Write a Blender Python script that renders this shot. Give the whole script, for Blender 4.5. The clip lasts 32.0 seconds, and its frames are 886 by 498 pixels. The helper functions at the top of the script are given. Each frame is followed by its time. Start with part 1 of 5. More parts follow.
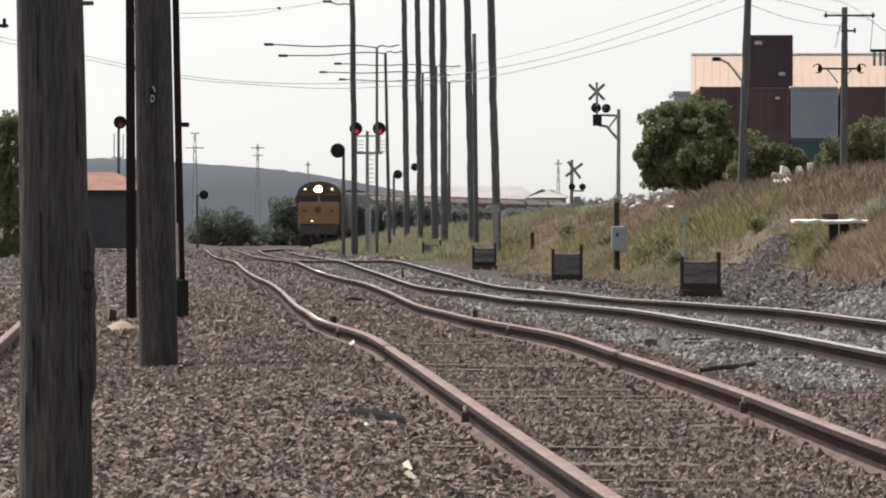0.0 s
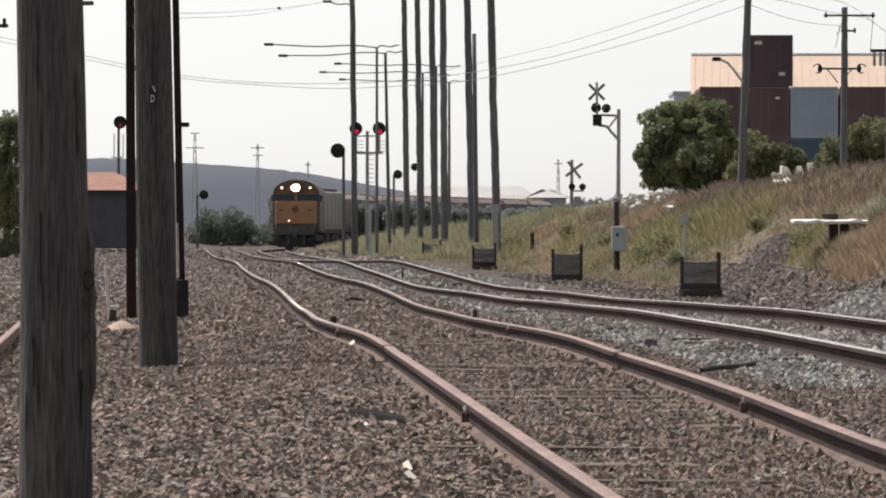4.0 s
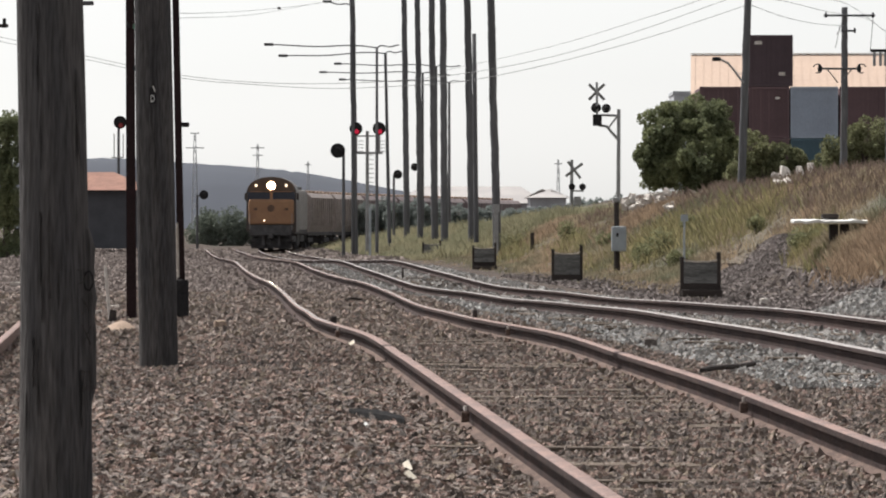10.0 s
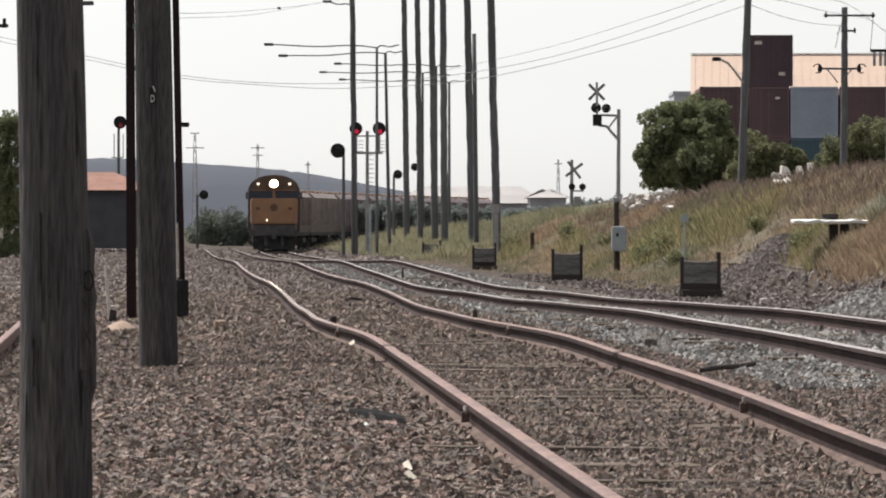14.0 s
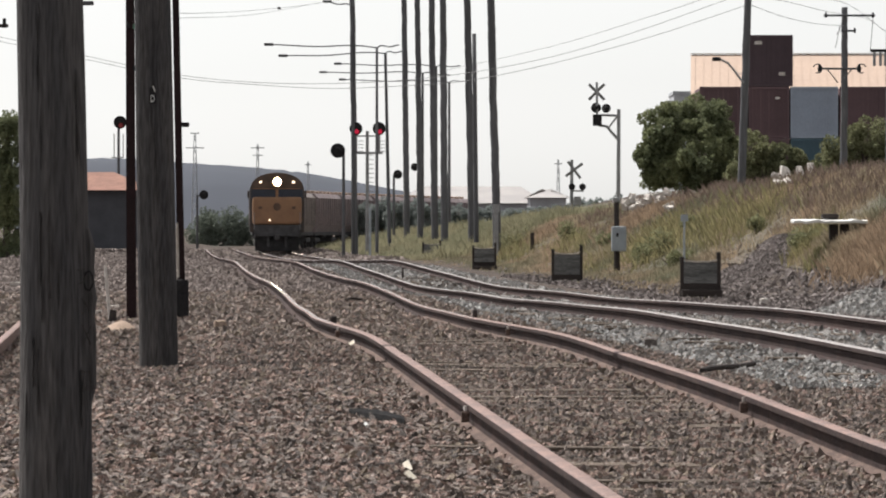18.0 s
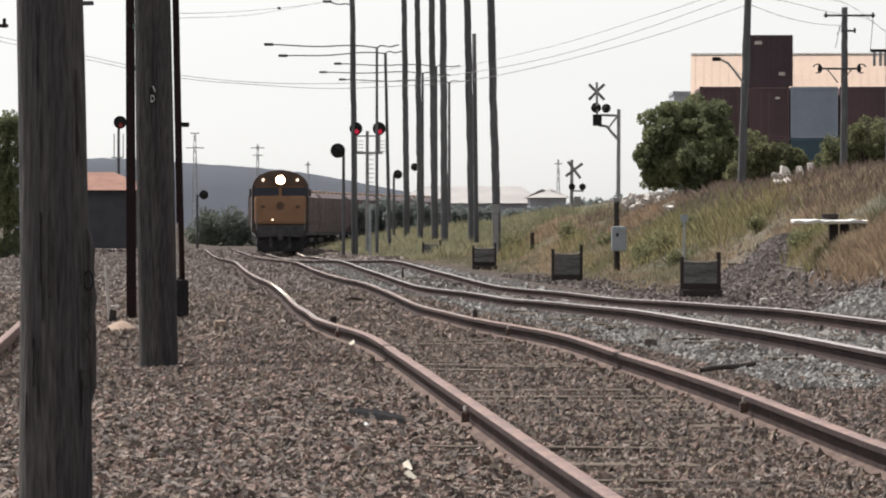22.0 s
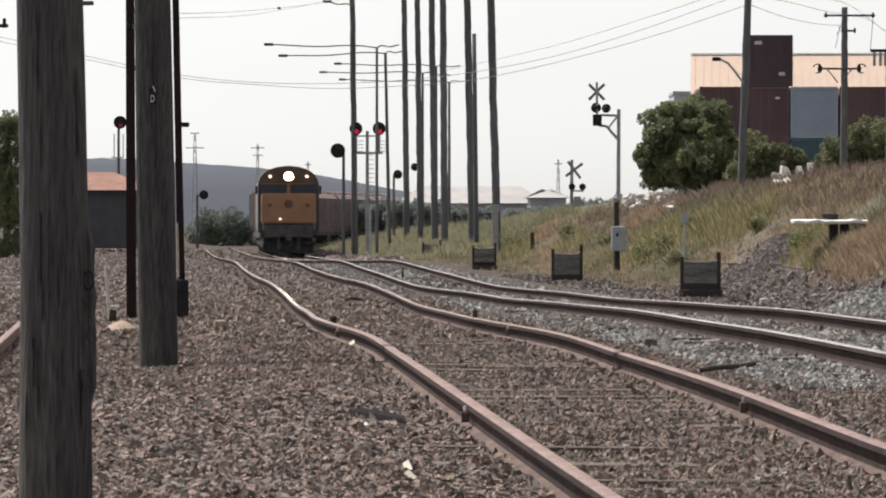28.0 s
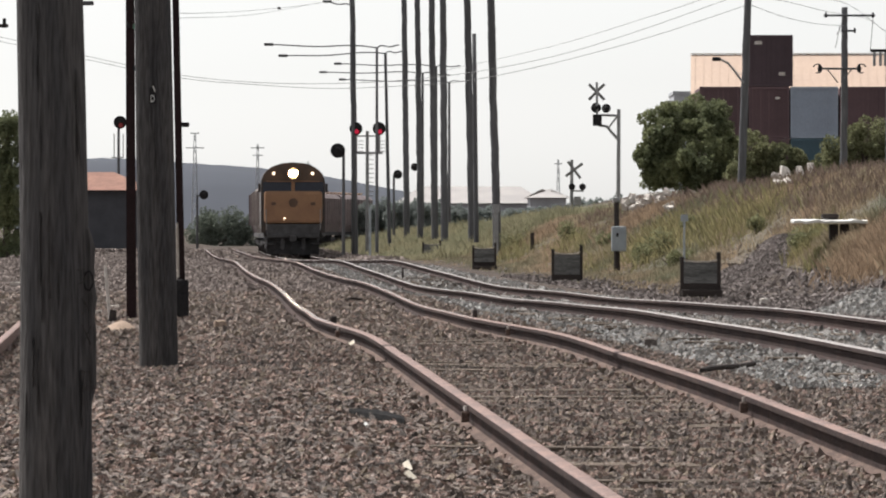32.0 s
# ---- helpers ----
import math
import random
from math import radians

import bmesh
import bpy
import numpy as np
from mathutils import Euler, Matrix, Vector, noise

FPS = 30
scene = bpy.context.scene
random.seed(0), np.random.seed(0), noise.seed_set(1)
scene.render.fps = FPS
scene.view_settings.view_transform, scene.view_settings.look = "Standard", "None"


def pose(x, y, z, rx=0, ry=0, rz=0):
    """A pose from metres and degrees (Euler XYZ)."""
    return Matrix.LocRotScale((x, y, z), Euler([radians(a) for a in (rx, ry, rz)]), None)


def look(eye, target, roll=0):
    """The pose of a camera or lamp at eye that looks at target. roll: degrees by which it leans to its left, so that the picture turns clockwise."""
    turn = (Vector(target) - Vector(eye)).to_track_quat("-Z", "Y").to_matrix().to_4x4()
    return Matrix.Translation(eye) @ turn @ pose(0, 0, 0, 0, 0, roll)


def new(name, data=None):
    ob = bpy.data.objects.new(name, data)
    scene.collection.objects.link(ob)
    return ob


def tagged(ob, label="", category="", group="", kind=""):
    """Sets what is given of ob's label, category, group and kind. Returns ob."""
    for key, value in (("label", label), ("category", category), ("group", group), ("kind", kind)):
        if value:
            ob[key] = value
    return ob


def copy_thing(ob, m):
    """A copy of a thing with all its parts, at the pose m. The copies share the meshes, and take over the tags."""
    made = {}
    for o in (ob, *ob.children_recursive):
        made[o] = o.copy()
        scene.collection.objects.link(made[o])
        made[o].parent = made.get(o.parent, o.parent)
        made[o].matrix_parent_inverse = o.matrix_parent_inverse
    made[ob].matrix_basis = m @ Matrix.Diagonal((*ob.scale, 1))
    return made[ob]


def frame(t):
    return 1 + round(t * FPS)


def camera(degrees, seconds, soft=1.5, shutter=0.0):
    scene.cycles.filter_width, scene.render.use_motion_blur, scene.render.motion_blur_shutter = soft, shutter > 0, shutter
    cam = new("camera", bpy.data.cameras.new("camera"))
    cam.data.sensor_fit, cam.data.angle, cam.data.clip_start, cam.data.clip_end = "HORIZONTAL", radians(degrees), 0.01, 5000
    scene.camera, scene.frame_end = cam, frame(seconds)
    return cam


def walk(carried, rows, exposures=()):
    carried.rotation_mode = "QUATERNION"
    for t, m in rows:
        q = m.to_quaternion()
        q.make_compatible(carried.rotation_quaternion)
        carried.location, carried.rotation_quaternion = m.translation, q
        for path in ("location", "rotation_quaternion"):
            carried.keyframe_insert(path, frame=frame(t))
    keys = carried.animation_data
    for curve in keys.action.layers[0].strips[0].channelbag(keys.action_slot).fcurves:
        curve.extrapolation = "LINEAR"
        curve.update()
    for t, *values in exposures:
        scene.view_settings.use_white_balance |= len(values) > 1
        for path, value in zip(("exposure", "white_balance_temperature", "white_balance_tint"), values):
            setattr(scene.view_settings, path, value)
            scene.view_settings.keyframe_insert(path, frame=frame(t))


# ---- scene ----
F = 9000.0                      # picture widths are 1568 units at this distance
EYE_Z = 1.17
cam = camera(9.957, 32.0, soft=2.0)
EYE = Vector((0.0, 0.0, EYE_Z))
AIM = Vector((0.0, 1000.0, EYE_Z - 4.555))
walk(cam, [(0.0, look(EYE, AIM)), (32.0, look(EYE, AIM))])
scene.view_settings.exposure = 0.6

# ---- light: hazy bright sky, high sun ahead and to the left ----
SUN_ELEV, SUN_AZ = radians(55), radians(-44)      # azimuth from +Y towards +X
world = bpy.data.worlds.new("sky")
scene.world = world
world.use_nodes = True
wn = world.node_tree
sky = wn.nodes.new("ShaderNodeTexSky")
sky.sky_type, sky.sun_disc = "NISHITA", False
sky.sun_elevation, sky.sun_rotation = SUN_ELEV, SUN_AZ
sky.air_density, sky.dust_density, sky.ozone_density = 1.0, 0.6, 1.0
haze = wn.nodes.new("ShaderNodeHueSaturation")
haze.inputs["Saturation"].default_value = 0.09
wn.links.new(sky.outputs[0], haze.inputs["Color"])
wn.links.new(haze.outputs[0], wn.nodes["Background"].inputs[0])
wn.nodes["Background"].inputs[1].default_value = 0.0885
sun = new("sun", bpy.data.lights.new("sun", "SUN"))
sun.data.energy, sun.data.angle, sun.data.color = 4.75, radians(0.6), (1.0, 0.962, 0.925)
sun_from = Vector((math.sin(SUN_AZ) * math.cos(SUN_ELEV), math.cos(SUN_AZ) * math.cos(SUN_ELEV), math.sin(SUN_ELEV)))
sun.matrix_world = look(sun_from * 50, (0, 0, 0))


# ---- materials ----
def mat(name, c1, c2=None, scale=4.0, rough=0.8, metal=0.0, bump=0.3, fine=40.0, vary=0.0, island=0.0, stretch=(1, 1, 1), glow=None, through_light=0.0, grain=0.25, hues=()):
    """A noise-mixed surface: c1 and c2 at a coarse scale, grain at a fine one; vary by object, island by loose piece."""
    m = bpy.data.materials.new(name)
    m.use_nodes = True
    nt = m.node_tree
    b = nt.nodes["Principled BSDF"]
    b.inputs["Roughness"].default_value, b.inputs["Metallic"].default_value = rough, metal
    if rough > 0.7:
        b.inputs["Specular IOR Level"].default_value = 0.15
    if glow:
        b.inputs["Base Color"].default_value = (*c1, 1)
        b.inputs["Emission Color"].default_value = (*c1, 1)
        b.inputs["Emission Strength"].default_value = glow
        return m
    c2 = c2 or tuple(c * 0.7 for c in c1)
    tc, mp = nt.nodes.new("ShaderNodeTexCoord"), nt.nodes.new("ShaderNodeMapping")
    mp.inputs["Scale"].default_value = stretch
    nt.links.new(tc.outputs["Object"], mp.inputs[0])
    n1, n2 = nt.nodes.new("ShaderNodeTexNoise"), nt.nodes.new("ShaderNodeTexNoise")
    for n, s in ((n1, scale), (n2, fine)):
        n.inputs["Scale"].default_value, n.inputs["Detail"].default_value = s, 5
        nt.links.new(mp.outputs[0], n.inputs[0])
    ramp = nt.nodes.new("ShaderNodeMapRange")
    ramp.inputs[1].default_value, ramp.inputs[2].default_value = 0.35, 0.65
    nt.links.new(n1.outputs[0], ramp.inputs[0])
    mix = nt.nodes.new("ShaderNodeMix")
    mix.data_type = "RGBA"
    mix.inputs[6].default_value, mix.inputs[7].default_value = (*c1, 1), (*c2, 1)
    nt.links.new(ramp.outputs[0], mix.inputs[0])
    out = mix.outputs[2]
    if hues:
        tint, pick = nt.nodes.new("ShaderNodeValToRGB"), nt.nodes.new("ShaderNodeNewGeometry")
        tint.color_ramp.interpolation = "CONSTANT"
        for k, c in enumerate(hues):
            e = tint.color_ramp.elements[k] if k < 2 else tint.color_ramp.elements.new(0.999)
            e.position, e.color = k / len(hues), (*c, 1)
        both = nt.nodes.new("ShaderNodeMix")
        both.data_type, both.inputs[0].default_value = "RGBA", 0.75
        nt.links.new(pick.outputs["Random Per Island"], tint.inputs[0])
        nt.links.new(out, both.inputs[6])
        nt.links.new(tint.outputs[0], both.inputs[7])
        out = both.outputs[2]
    gr = nt.nodes.new("ShaderNodeMapRange")
    gr.inputs[1].default_value, gr.inputs[2].default_value, gr.inputs[3].default_value, gr.inputs[4].default_value = 0.3, 0.7, 1 - grain, 1 + grain * 0.8
    nt.links.new(n2.outputs[0], gr.inputs[0])
    val = gr.outputs[0]
    for amount, kind, socket in ((vary, "ShaderNodeObjectInfo", "Random"), (island, "ShaderNodeNewGeometry", "Random Per Island")):
        if amount:
            r, k = nt.nodes.new(kind), nt.nodes.new("ShaderNodeMapRange")
            k.inputs[3].default_value, k.inputs[4].default_value = 1 - amount, 1 + amount
            nt.links.new(r.outputs[socket], k.inputs[0])
            x = nt.nodes.new("ShaderNodeMath")
            x.operation = "MULTIPLY"
            nt.links.new(val, x.inputs[0])
            nt.links.new(k.outputs[0], x.inputs[1])
            val = x.outputs[0]
    h = nt.nodes.new("ShaderNodeVectorMath")
    h.operation = "SCALE"
    nt.links.new(out, h.inputs[0])
    nt.links.new(val, h.inputs["Scale"])
    nt.links.new(h.outputs[0], b.inputs["Base Color"])
    if through_light:
        b.inputs["Specular IOR Level"].default_value = 0.15
        tl, ms = nt.nodes.new("ShaderNodeBsdfTranslucent"), nt.nodes.new("ShaderNodeMixShader")
        ms.inputs[0].default_value = through_light
        nt.links.new(h.outputs[0], tl.inputs[0])
        nt.links.new(b.outputs[0], ms.inputs[1])
        nt.links.new(tl.outputs[0], ms.inputs[2])
        nt.links.new(ms.outputs[0], nt.nodes["Material Output"].inputs[0])
    if bump:
        bp = nt.nodes.new("ShaderNodeBump")
        bp.inputs["Strength"].default_value, bp.inputs["Distance"].default_value = bump, 0.02
        nt.links.new(n2.outputs[0], bp.inputs["Height"])
        nt.links.new(bp.outputs[0], b.inputs["Normal"])
    return m


BROWN_HUES = ((0.29, 0.233, 0.203), (0.15, 0.126, 0.112), (0.25, 0.205, 0.155), (0.34, 0.28, 0.25), (0.205, 0.176, 0.157), (0.275, 0.198, 0.165))
GREY_HUES = ((0.34, 0.33, 0.315), (0.2, 0.193, 0.185), (0.4, 0.385, 0.365), (0.27, 0.25, 0.232), (0.3, 0.303, 0.298))
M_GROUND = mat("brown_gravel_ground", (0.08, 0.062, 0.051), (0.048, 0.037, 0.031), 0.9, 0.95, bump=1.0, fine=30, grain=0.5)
M_STONE = mat("brown_ballast_stone", (0.29, 0.235, 0.203), (0.18, 0.145, 0.125), 0.5, 0.9, bump=0.7, fine=140, grain=0.55, island=0.3, hues=BROWN_HUES)
M_STONE2 = mat("grey_ballast_stone", (0.4, 0.385, 0.37), (0.27, 0.26, 0.25), 0.5, 0.9, bump=0.7, fine=140, grain=0.55, island=0.3, hues=GREY_HUES)
# Rust darkened: shade on the rail's flanks is put into the colour.
M_RAIL = mat("shaded_rusty_rail_side", (0.058, 0.038, 0.034), (0.038, 0.026, 0.025), 3, 0.9, 0.0, 0.5, 40, vary=0.15, grain=0.4)
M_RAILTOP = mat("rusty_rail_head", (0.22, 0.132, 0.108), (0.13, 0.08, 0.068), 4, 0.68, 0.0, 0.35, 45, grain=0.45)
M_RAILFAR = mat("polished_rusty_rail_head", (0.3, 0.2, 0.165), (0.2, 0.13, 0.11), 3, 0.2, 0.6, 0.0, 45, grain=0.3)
M_RAILTOP2 = mat("worn_rail_head", (0.36, 0.325, 0.31), (0.22, 0.19, 0.18), 3, 0.45, 0.4, 0.1, 60)
M_SLEEPER = mat("weathered_sleeper", (0.16, 0.13, 0.105), (0.085, 0.066, 0.054), 2, 0.95, 0, 0.6, 30, vary=0.25, stretch=(0.4, 4, 4), grain=0.4)
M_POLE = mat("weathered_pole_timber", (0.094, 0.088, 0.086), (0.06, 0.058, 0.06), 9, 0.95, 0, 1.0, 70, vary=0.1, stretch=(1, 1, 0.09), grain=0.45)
# Paler than the near timber, with distance haze put into the colour.
M_FARPOLE = mat("hazed_far_pole_timber", (0.138, 0.138, 0.145), (0.098, 0.098, 0.103), 3, 0.95, 0, 0.3, 20, vary=0.2, stretch=(1, 1, 0.08))
M_POST = mat("maroon_rusted_steel", (0.026, 0.014, 0.015), (0.02, 0.012, 0.012), 4, 0.8, 0, 0.3, 30)
M_STEEL = mat("dull_galvanised_steel", (0.33, 0.33, 0.33), (0.25, 0.25, 0.255), 3, 0.6, 0.2, 0.1, 30)
M_DARK = mat("black_signal_paint", (0.018, 0.018, 0.02), (0.03, 0.028, 0.028), 4, 0.75, 0, 0.1, 30)
M_RED = mat("red_signal_lens", (0.75, 0.03, 0.08), glow=0.24)
M_DULLRED = mat("dull_red_signal_lens", (0.4, 0.05, 0.05), (0.3, 0.03, 0.035), 3, 0.4)
M_LAMP = mat("headlight_lens", (1.0, 0.86, 0.62), glow=1500)
M_DITCH = mat("marker_light_lens", (1.0, 0.8, 0.58), glow=1.5)
M_BOXD = mat("dark_tarred_timber", (0.045, 0.038, 0.036), (0.06, 0.05, 0.046), 5, 0.9, 0, 0.5, 25, vary=0.2, stretch=(0.3, 1, 3))
M_BOXL = mat("dirty_grey_panel", (0.2, 0.2, 0.195), (0.12, 0.12, 0.116), 5, 0.9, 0, 0.3, 25, vary=0.15, stretch=(0.4, 1, 3), grain=0.4)
M_BOXRIM = mat("weathered_bare_timber", (0.5, 0.46, 0.41), (0.36, 0.32, 0.28), 5, 0.9, 0, 0.3, 25)
M_WHITE = mat("chalky_white_paint", (0.72, 0.72, 0.7), (0.55, 0.54, 0.52), 3, 0.7, 0, 0.1, 20, grain=0.07)
M_PAPER = mat("cream_paper", (0.78, 0.72, 0.6), (0.66, 0.6, 0.5), 6, 0.8, 0, 0.1, 30, grain=0.07)
M_CAB = mat("faded_pale_blue_paint", (0.36, 0.4, 0.43), (0.3, 0.33, 0.36), 3, 0.7, 0, 0.1, 20, grain=0.07)
M_GRASS = mat("dry_and_green_grass", (0.39, 0.295, 0.21), (0.185, 0.19, 0.125), 0.45, 0.9, 0, 0, 3, island=0.1, grain=0.4, through_light=0.4, stretch=(1, 0.22, 1))
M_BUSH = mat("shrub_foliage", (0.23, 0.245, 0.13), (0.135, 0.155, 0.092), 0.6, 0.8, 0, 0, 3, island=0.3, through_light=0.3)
# Both far foliage colours are greyed; distance haze is mixed into them.
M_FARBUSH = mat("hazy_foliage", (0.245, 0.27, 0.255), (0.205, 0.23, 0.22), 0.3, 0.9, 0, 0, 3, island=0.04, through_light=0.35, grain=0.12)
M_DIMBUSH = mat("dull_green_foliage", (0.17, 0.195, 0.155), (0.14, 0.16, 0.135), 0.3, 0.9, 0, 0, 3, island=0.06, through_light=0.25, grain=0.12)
M_BARK = mat("grey_bark", (0.12, 0.1, 0.085), None, 5, 0.95)
# Orange desaturated: the haze in front of the train is put into the paint.
M_ORANGE = mat("hazed_orange_paint", (0.31, 0.17, 0.092), (0.25, 0.135, 0.076), 1.5, 0.7, 0, 0.05, 14, grain=0.1)
M_NAVY = mat("dark_cab_paint", (0.035, 0.03, 0.032), (0.06, 0.04, 0.03), 2, 0.5, 0, 0.05, 14)
M_GREY = mat("dull_grey_body_paint", (0.28, 0.265, 0.26), (0.22, 0.21, 0.205), 1.2, 0.75, 0, 0.05, 14, grain=0.1)
# Dark underframe lifted to grey: the haze before it is in this colour.
M_UNDER = mat("hazed_underframe", (0.1, 0.097, 0.1), (0.066, 0.063, 0.065), 3, 0.9, 0, 0.2, 20)
M_GLASS = mat("dark_cab_glass", (0.02, 0.026, 0.045), (0.018, 0.022, 0.038), 3, 0.45, 0, 0, 5)
# Rust brown lightened and greyed, as haze is blended into the paint.
M_WAGON = mat("hazed_rust_brown_wagon_paint", (0.245, 0.2, 0.2), (0.19, 0.158, 0.16), 0.8, 0.85, 0, 0.1, 10, vary=0.15)
M_WAGTOP = mat("pale_wagon_hatch", (0.5, 0.36, 0.27), (0.36, 0.26, 0.2), 2, 0.7)
# Maroon with some distance haze blended into the paint.
M_BRICKRED = mat("hazed_maroon_container_paint", (0.165, 0.108, 0.116), (0.135, 0.09, 0.097), 0.5, 0.75, 0, 0.05, 8, vary=0.15, grain=0.07)
M_GREYC = mat("pale_grey_container_paint", (0.35, 0.4, 0.48), (0.3, 0.34, 0.41), 0.5, 0.6, 0, 0.05, 8, grain=0.07)
M_TEAL = mat("teal_container_paint", (0.07, 0.13, 0.165), None, 0.5, 0.6, grain=0.07)
M_PEACH = mat("pale_peach_sheeting", (0.46, 0.35, 0.28), (0.42, 0.32, 0.26), 0.3, 0.8, 0, 0.05, 6, vary=0.04, grain=0.07)
M_ROOFT = mat("orange_roof_tiles", (0.27, 0.15, 0.115), (0.21, 0.115, 0.09), 2, 0.85, 0, 0.3, 14)
M_HOUSE = mat("dark_house_wall", (0.095, 0.096, 0.107), (0.075, 0.076, 0.086), 1, 0.9, 0, 0.1, 10, grain=0.07)
M_ROOFW = mat("pale_beige_shed_roof", (0.36, 0.34, 0.33), (0.31, 0.295, 0.29), 0.3, 0.8, grain=0.07)
# Pale bluish wall grey that holds the distance haze in its colour.
M_SHED = mat("hazed_shed_wall", (0.45, 0.46, 0.49), None, 0.3, 0.8, grain=0.07)
# Blue-grey base: the haze over the far hill is put into its colour.
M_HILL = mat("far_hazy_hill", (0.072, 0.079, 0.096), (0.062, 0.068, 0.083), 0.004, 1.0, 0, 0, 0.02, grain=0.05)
M_WIRE = mat("wire_grey", (0.2, 0.2, 0.2), None, 3, 0.6)
M_RUBBLE = mat("pale_rubble", (0.6, 0.56, 0.52), (0.4, 0.36, 0.33), 2, 0.9, 0, 0.3, 10, island=0.35)
M_SAND = mat("pale_sand", (0.36, 0.27, 0.21), (0.29, 0.22, 0.17), 4, 0.95, 0, 0.3, 60)


# ---- mesh helpers ----
def link(name, bm, material, parent=None, label=""):
    me = bpy.data.meshes.new(name)
    bm.to_mesh(me)
    bm.free()
    for m in (material if isinstance(material, (list, tuple)) else [material]):
        me.materials.append(m)
    ob = new(name, me)
    if parent:
        ob.parent = parent
    if label:
        ob["label"] = label
    return ob


def part(name, bm, material, parent, label=""):
    return link(name, bm, material, parent, label)


def empty(name, m, label, category, group="", kind=""):
    ob = new(name)
    ob.empty_display_size = 0.2
    ob.matrix_world = m
    return tagged(ob, label, category, group, kind)


def box(c, s, bevel=0.0, bm=None, rot=None):
    bm = bm or bmesh.new()
    m = Matrix.Translation(c) @ (rot or Matrix()) @ Matrix.Diagonal((*s, 1))
    r = bmesh.ops.create_cube(bm, size=1, matrix=m)
    if bevel:
        es = list({e for v in r["verts"] for e in v.link_edges})
        bmesh.ops.bevel(bm, geom=es, offset=bevel, segments=2, affect="EDGES", profile=0.6)
    return bm


def cyl(p0, p1, r0, r1=None, seg=12, bm=None):
    bm = bm or bmesh.new()
    p0, p1 = Vector(p0), Vector(p1)
    d = p1 - p0
    m = Matrix.Translation((p0 + p1) / 2) @ d.to_track_quat("Z", "Y").to_matrix().to_4x4()
    bmesh.ops.create_cone(bm, cap_ends=True, segments=seg, radius1=r0, radius2=r0 if r1 is None else r1, depth=d.length, matrix=m)
    return bm


def smooth(ob):
    for p in ob.data.polygons:
        p.use_smooth = True
    return ob


def sweep(points, profile, closed=True):
    """A bmesh of a profile (list of x, z) carried along points; x is across, z up. Ends are capped."""
    bm = bmesh.new()
    rings = []
    for i, p in enumerate(points):
        a, b = Vector(points[max(i - 1, 0)]), Vector(points[min(i + 1, len(points) - 1)])
        t = (b - a).normalized()
        side = t.cross(Vector((0, 0, 1))).normalized()
        up = side.cross(t)
        rings.append([bm.verts.new(Vector(p) + side * x + up * z) for x, z in profile])
    n = len(profile)
    for r0, r1 in zip(rings, rings[1:]):
        for k in range(n):
            bm.faces.new((r0[k], r0[(k + 1) % n], r1[(k + 1) % n], r1[k]))
    bm.faces.new(rings[0][::-1])
    bm.faces.new(rings[-1])
    bmesh.ops.recalc_face_normals(bm, faces=bm.faces)
    return bm


def tube(points, r, seg=6):
    return sweep(points, [(r * math.cos(2 * math.pi * k / seg), r * math.sin(2 * math.pi * k / seg)) for k in range(seg)])


def mesh_arrays(name, verts, quads, material, kind="", label="", category=""):
    """One mesh object from numpy arrays of corners and faces of equal size."""
    me = bpy.data.meshes.new(name)
    n, k = quads.shape
    me.vertices.add(len(verts))
    me.vertices.foreach_set("co", np.ascontiguousarray(verts, dtype=np.float32).ravel())
    me.loops.add(n * k)
    me.loops.foreach_set("vertex_index", np.ascontiguousarray(quads, dtype=np.int32).ravel())
    me.polygons.add(n)
    me.polygons.foreach_set("loop_start", np.arange(0, n * k, k, dtype=np.int32))
    me.update(calc_edges=True)
    me.polygons.foreach_set("use_smooth", np.zeros(n, dtype=bool))
    me.materials.append(material)
    return tagged(new(name, me), label, category, "", kind)


# ---- the plan: where a bearing and a height at a distance lie ----
def at(px, py, d):
    """The place at distance d on a bearing (px, 784 is straight ahead) and height (py, 400 is eye level)."""
    return Vector(((px - 784) * d / F, d, EYE_Z + (400 - py) * d / F))


def curve(table):
    xs, ys = np.array([a for a, _ in table], float), np.array([b for _, b in table], float)
    m = np.gradient(ys, xs)

    def f(x):
        x = np.asarray(x, float)
        i = np.clip(np.searchsorted(xs, x) - 1, 0, len(xs) - 2)
        h = xs[i + 1] - xs[i]
        t = np.clip((x - xs[i]) / h, 0, 1)
        return ((1 + 2 * t) * (1 - t) ** 2 * ys[i] + t * (1 - t) ** 2 * h * m[i] + t * t * (3 - 2 * t) * ys[i + 1] + t * t * (t - 1) * h * m[i + 1])
    return f


# near (siding) track: centre line and railhead height, by distance
t1x = curve([(8, 2.1), (15, 1.76), (24.5, 1.27), (29.6, 0.92), (37.6, 0.52), (43, 0.23), (48.5, -0.17), (54, -0.5), (60, -0.74), (67, -1.05), (78, -1.58), (100, -2.75), (125, -4.08), (141, -4.91), (200, -8.0), (330, -14.8)])
t1z = curve([(8, 0.1), (15, 0.1), (24.5, 0.12), (29.6, 0.2), (37.6, 0.22), (45, 0.24), (51, 0.21), (60, 0.145), (70, 0.09), (80, 0.13), (90, 0.16), (105, 0.12), (120, 0.12), (141, 0.17), (160, 0.1), (200, -0.08), (330, -0.2)])
